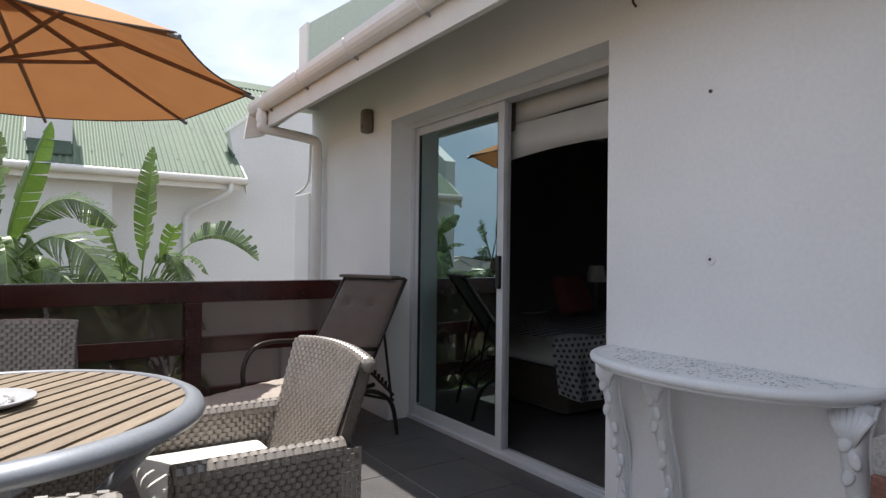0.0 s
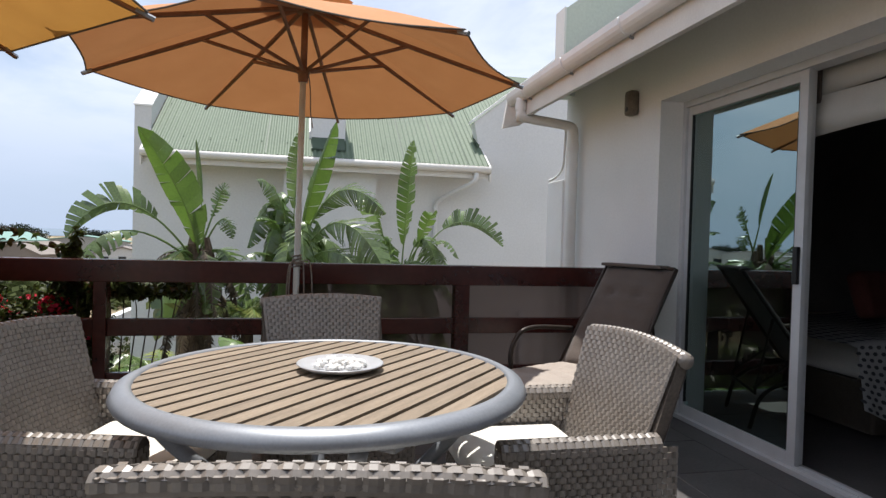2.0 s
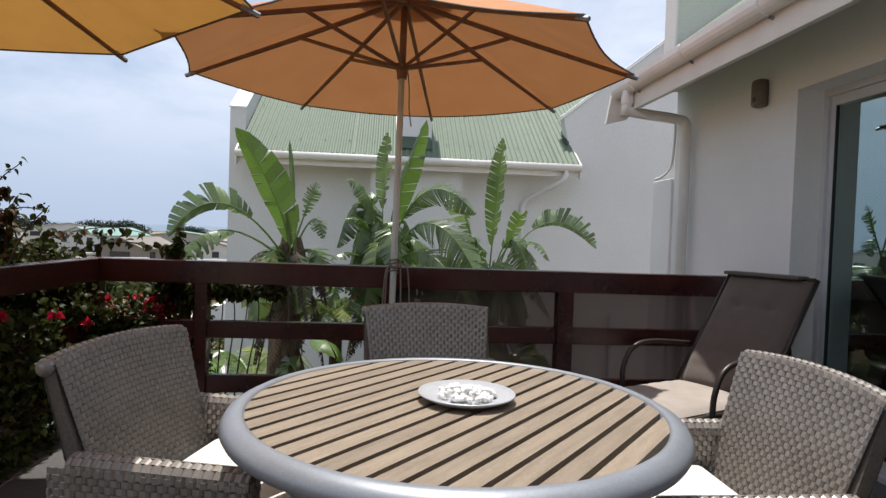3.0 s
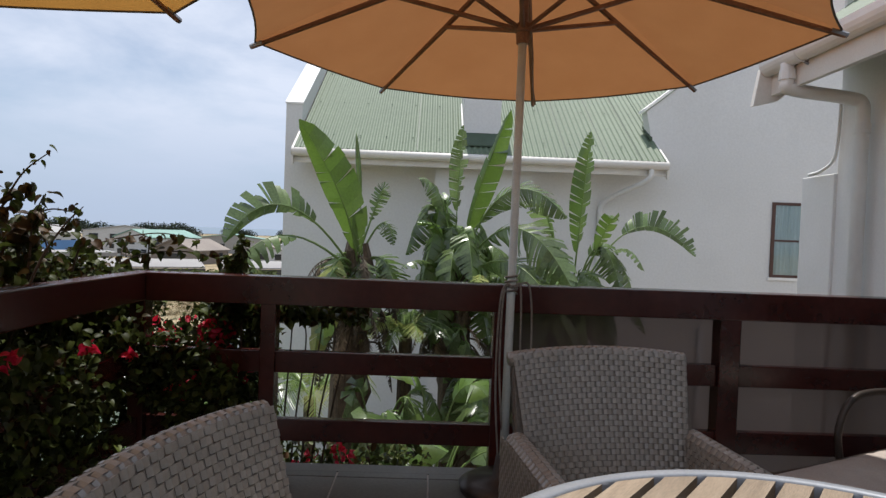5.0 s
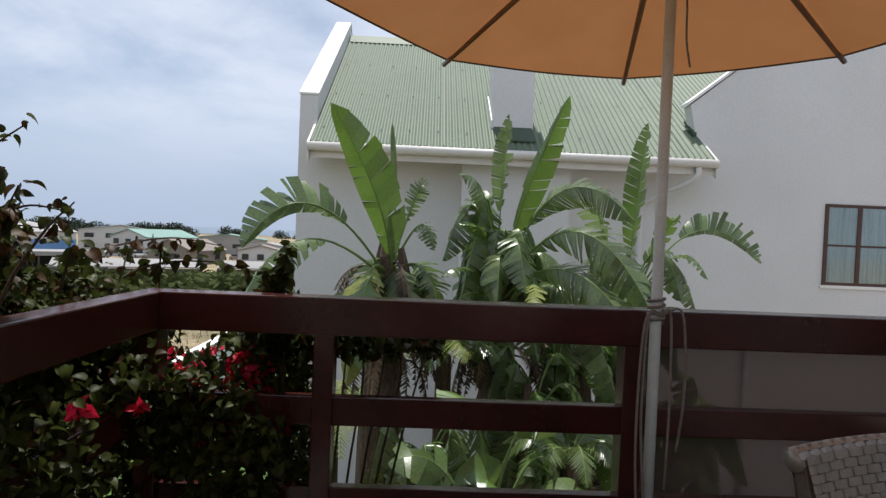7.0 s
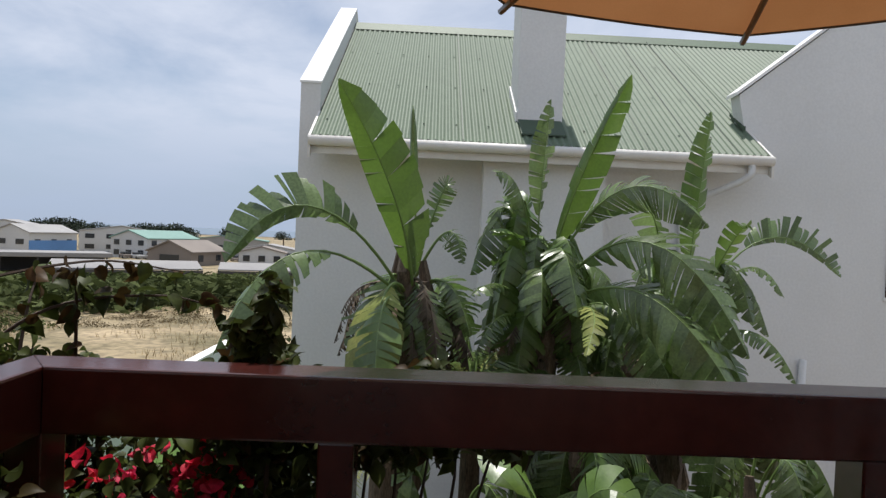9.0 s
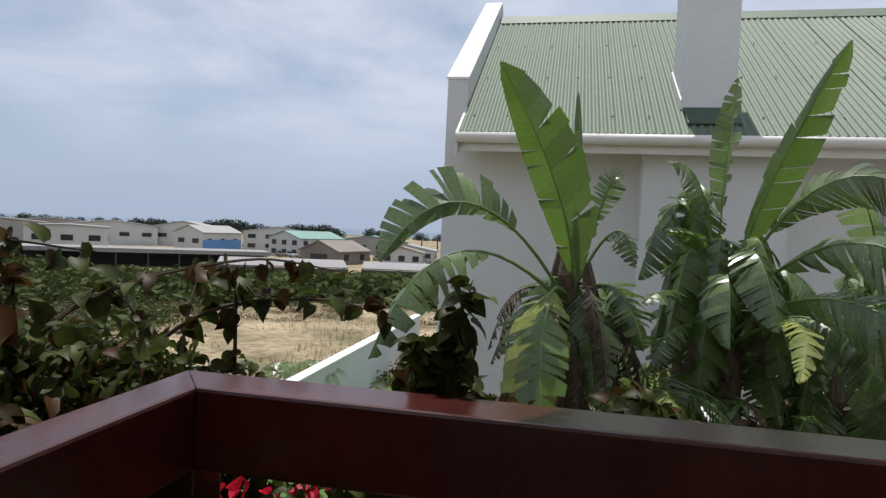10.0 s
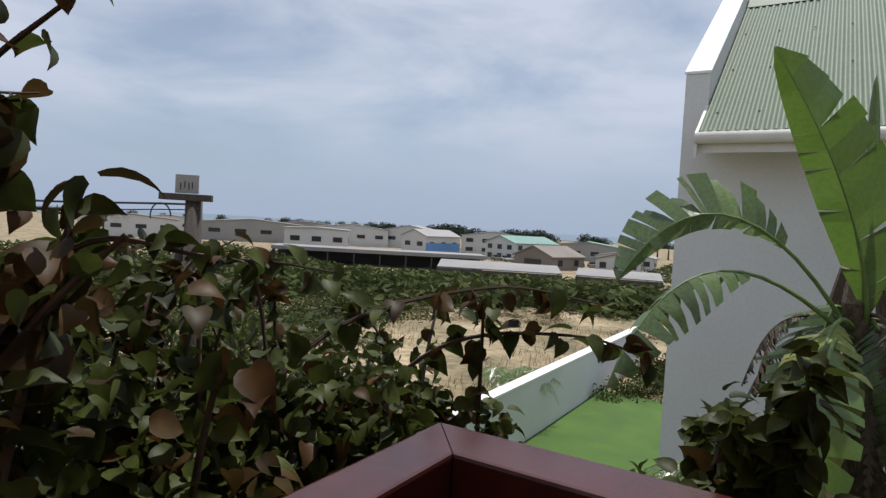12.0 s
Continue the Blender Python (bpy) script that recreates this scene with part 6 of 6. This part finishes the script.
pole = thing("utility_pole", "weathered wooden utility pole with a crossarm and number plate", "utility pole")
POLEWOOD = surface("weathered_pole_wood", (0.085, 0.07, 0.058), (0.055, 0.045, 0.038), 5, 0.9, bump=0.6, fine=40, fine_amount=0.35, stretch=(4, 4, 0.5))
PX, PY = -8.05, 9.75
part("post", tube([(PX, PY, -3.2), (PX - 0.02, PY, 1.49)], [0.16, 0.125], 12), POLEWOOD, pole, smooth=True)
part("brace_post", tube([(PX - 0.95, PY - 0.7, -3.2), (PX - 0.15, PY - 0.08, 0.8)], [0.11, 0.09], 10), POLEWOOD, pole, smooth=True)
part("crossarm", box(-0.40, 0.36, -0.06, 0.06, -0.05, 0.05, 0.008, m=pose(PX, PY - 0.13, 1.47, 0, 0, 38)), POLEWOOD, pole)
plate2 = part("number_plate", box(-0.17, 0.17, -0.012, 0.012, 0.0, 0.28, 0.004, m=pose(PX - 0.02, PY - 0.13, 1.53, 0, 0, 38)), R_LIGHT, pole, "stained white number plate")
for k, (u, w) in enumerate(((-0.09, 0.10), (-0.03, 0.13), (0.03, 0.11), (0.08, 0.12))):
    part("mark", box(u - 0.008, u + 0.008, -0.017, -0.013, w - 0.05, w + 0.05, m=pose(PX - 0.02, PY - 0.13, 1.53, 0, 0, 38)), POLEWOOD, plate2)
part("cable", tube(curve_points([(PX, PY, 1.37), (PX - 4, PY - 2.0, 1.30), (PX - 14, PY - 7, 1.65)], 8), 0.018, 5), BLACK, pole)
part("cable", tube(curve_points([(PX, PY, 1.29), (PX - 4, PY - 2.6, 1.10), (PX - 14, PY - 9, 1.25)], 8), 0.010, 5), BLACK, pole)
part("cable_loop", tube([(PX - 0.55 + 0.26 * math.cos(a), PY - 0.2, 1.17 + 0.20 * math.sin(a)) for a in np.linspace(0, 3.4, 14)], 0.012, 5), BLACK, pole)

# ---- the bedroom seen through the door ----
QUILT = surface("grey_white_quilt", (0.50, 0.49, 0.48), (0.42, 0.41, 0.40), 6, 0.9, bump=0.3, fine=120, fine_amount=0.1)
QUILT_DARK = surface("grey_honeycomb_print", (0.08, 0.08, 0.085), None, 10, 0.9)
bed = thing("bed", "bed with a grey and white honeycomb quilt hanging to the floor", "bed")
part("base", box(4.75, 6.65, 3.50, 5.22, 0.02, 0.34, 0.02), WICKER_DARK, bed)
part("mattress", box(4.72, 6.68, 3.47, 5.24, 0.34, 0.56, 0.06, segments=4), CUSHION, bed, smooth=True)


def drape(u, v):
    """u along the bed edge, v from the middle of the bed over the side to the floor."""
    x = 4.55 + 2.0 * u
    fold = 0.025 * math.sin(u * 26) + 0.015 * math.sin(u * 61 + 1)
    if v < 0.55:
        return Vector((x, 4.9 - (4.9 - 3.46) * v / 0.55, 0.585 + 0.012 * math.sin(u * 19 + v * 11)))
    w = (v - 0.55) / 0.45
    return Vector((x, 3.44 - fold * w - 0.05 * w, 0.58 - (0.36 + 0.10 * math.sin(u * 9)) * w))


qv, qf = [], []
for i in range(61):
    for j in range(31):
        qv.append(drape(i / 60, j / 30))
for i in range(60):
    for j in range(30):
        a = i * 31 + j
        qf.append((a, a + 31, a + 32, a + 1))
quilt = raw_part("quilt", qv, qf, QUILT, bed, smooth=True)
hv, hf = [], []
for i in range(34):
    for j in range(24):
        u, v = (i + 0.5 * (j % 2)) / 34, (j + 0.5) / 24
        c = drape(u, v)
        e1, e2 = (drape(min(1, u + 0.008), v) - c), (drape(u, min(1, v + 0.012)) - c)
        n = e1.cross(e2).normalized()
        if n.z < -0.2 or (n.y > 0.2):
            n = -n
        o = len(hv)
        for k in range(6):
            q = k * math.tau / 6
            hv.append(c + e1 * math.cos(q) * 1.15 + e2 * math.sin(q) * 1.15 + n * 0.004)
        hf.append(tuple(range(o, o + 6)))
tagged(raw_part("honeycomb_print", hv, hf, QUILT_DARK, quilt, "grey honeycomb print"), kind="stuff")
PINK = surface("faded_red_cushion", (0.20, 0.06, 0.05), None, 10, 0.9)
pil = tagged(part("cushion", box(-0.20, 0.20, -0.07, 0.07, -0.18, 0.18, 0.065, m=pose(5.62, 4.30, 0.80, -18, 0, 10), segments=4), PINK, smooth=True), "faded red square cushion on the bed", "cushion")
stand = thing("bedside_lamp", "small lamp with a pale shade behind the bed", "lamp")
part("lamp_foot", lathe([(0.0, 0.58), (0.07, 0.58), (0.05, 0.61), (0.012, 0.64), (0.012, 0.92), (0.0, 0.92)], 16, m=pose(6.2, 4.55, 0)), STEEL, stand)
part("shade", lathe([(0.10, 0.90), (0.07, 1.06)], 20, m=pose(6.2, 4.55, 0)), CUSHION, stand)
blind = thing("roman_blind", "white roman blind half drawn over the door", "blind")
BLIND = surface("white_blind_cloth", (0.70, 0.69, 0.65), (0.64, 0.63, 0.59), 3, 0.9, bump=0.3, fine=200, fine_amount=0.05, through_light=0.25)
for z0, z1, x in ((1.90, 2.10, 3.985), (1.70, 1.92, 3.960)):
    bv_, bf_ = [], []
    for i in range(31):
        y = 2.10 + 1.12 * i / 30
        sag = 0.030 * ((y - 2.66) / 0.56) ** 2
        bv_ += [(x, y, z1), (x - 0.03, y, (z0 + z1) / 2 + sag * 0.4), (x - 0.015, y, z0 + 0.035 - sag), (x + 0.01, y, z0 + 0.045 - sag)]
        if i:
            a = 4 * i
            bf_ += [(a - 4 + k, a + k, a + k + 1, a - 3 + k) for k in range(3)]
    raw_part("blind_fold", bv_, bf_, BLIND, blind, smooth=True)
part("head_rail", box(3.95, 4.02, 2.10, 3.25, 2.10, 2.14, 0.004), BLIND, blind)
part("side_flap", box(3.94, 3.955, 3.15, 3.24, 1.88, 2.09, 0.004), SLING, blind)

# brick planter at the wall's end
BRICK = surface("red_brown_brick", (0.24, 0.115, 0.085), (0.17, 0.08, 0.06), 18, 0.9, bump=0.5, fine=80, fine_amount=0.3, vary=0.15)
planter = thing("brick_planter", "low red-brown brick planter against the wall", "planter")
part("mortar_core", box(3.34, 3.645, 0.30, 1.075, 0.0, 0.71), GROUT, planter)
for row in range(9):
    z = 0.004 + row * 0.079
    for k in range(4):
        y = 0.305 + k * 0.195 + (0.0 if row % 2 else -0.05)
        y1 = min(y + 0.185, 1.08)
        if y1 - max(y, 0.30) > 0.03:
            part("brick", box(3.325, 3.40, max(y, 0.30), y1, z, z + 0.068, 0.004, segments=1), BRICK, planter)
    part("brick", box(3.42, 3.52, 1.04, 1.09, z, z + 0.068, 0.004, segments=1), BRICK, planter)
    part("brick", box(3.53, 3.64, 1.04, 1.09, z, z + 0.068, 0.004, segments=1), BRICK, planter)

# roof fixings on the neighbour's roof
screw_mesh = None
for k in range(14):
    for q in (0.35, 1.35, 2.40, 3.35):
        x, y = -0.95 + 0.40 * k, EAVE_Y + q
        if 1.4 < x < 2.15:
            continue
        if screw_mesh is None:
            ob = part("roof_screw", lathe([(0.0, 0.009), (0.009, 0.008), (0.013, 0.0)], 8), ROOF_DARK, nroof)
            screw_mesh = ob.data
        else:
            ob = new("roof_screw", screw_mesh)
            ob.parent = nroof
        ob.matrix_basis = Matrix.Translation((x, y, EAVE_Z + SLOPE * q + 0.011))

# floor tiles
tile_mesh = None
PITCH = 0.445
for i in range(-9, 2):
    for j in range(-10, 4):
        x0, y0 = 3.225 + PITCH * i, 3.205 + PITCH * j
        x1, y1 = min(x0 + PITCH - 0.008, 3.648), min(y0 + PITCH - 0.008, 4.60)
        x0, y0 = max(x0, -0.49), max(y0, -3.99)
        if x1 - x0 < 0.03 or y1 - y0 < 0.03:
            continue
        whole = abs(x1 - x0 - PITCH + 0.008) < 1e-6 and abs(y1 - y0 - PITCH + 0.008) < 1e-6
        if whole and tile_mesh:
            ob = new("tile", tile_mesh)
            ob.parent = floor
        else:
            ob = part("tile", box(0, x1 - x0, 0, y1 - y0, -0.010, 0.0, 0.0015, segments=1), TILE, floor)
            if whole:
                tile_mesh = ob.data
        ob.matrix_basis = Matrix.Translation((x0, y0, 0.0))
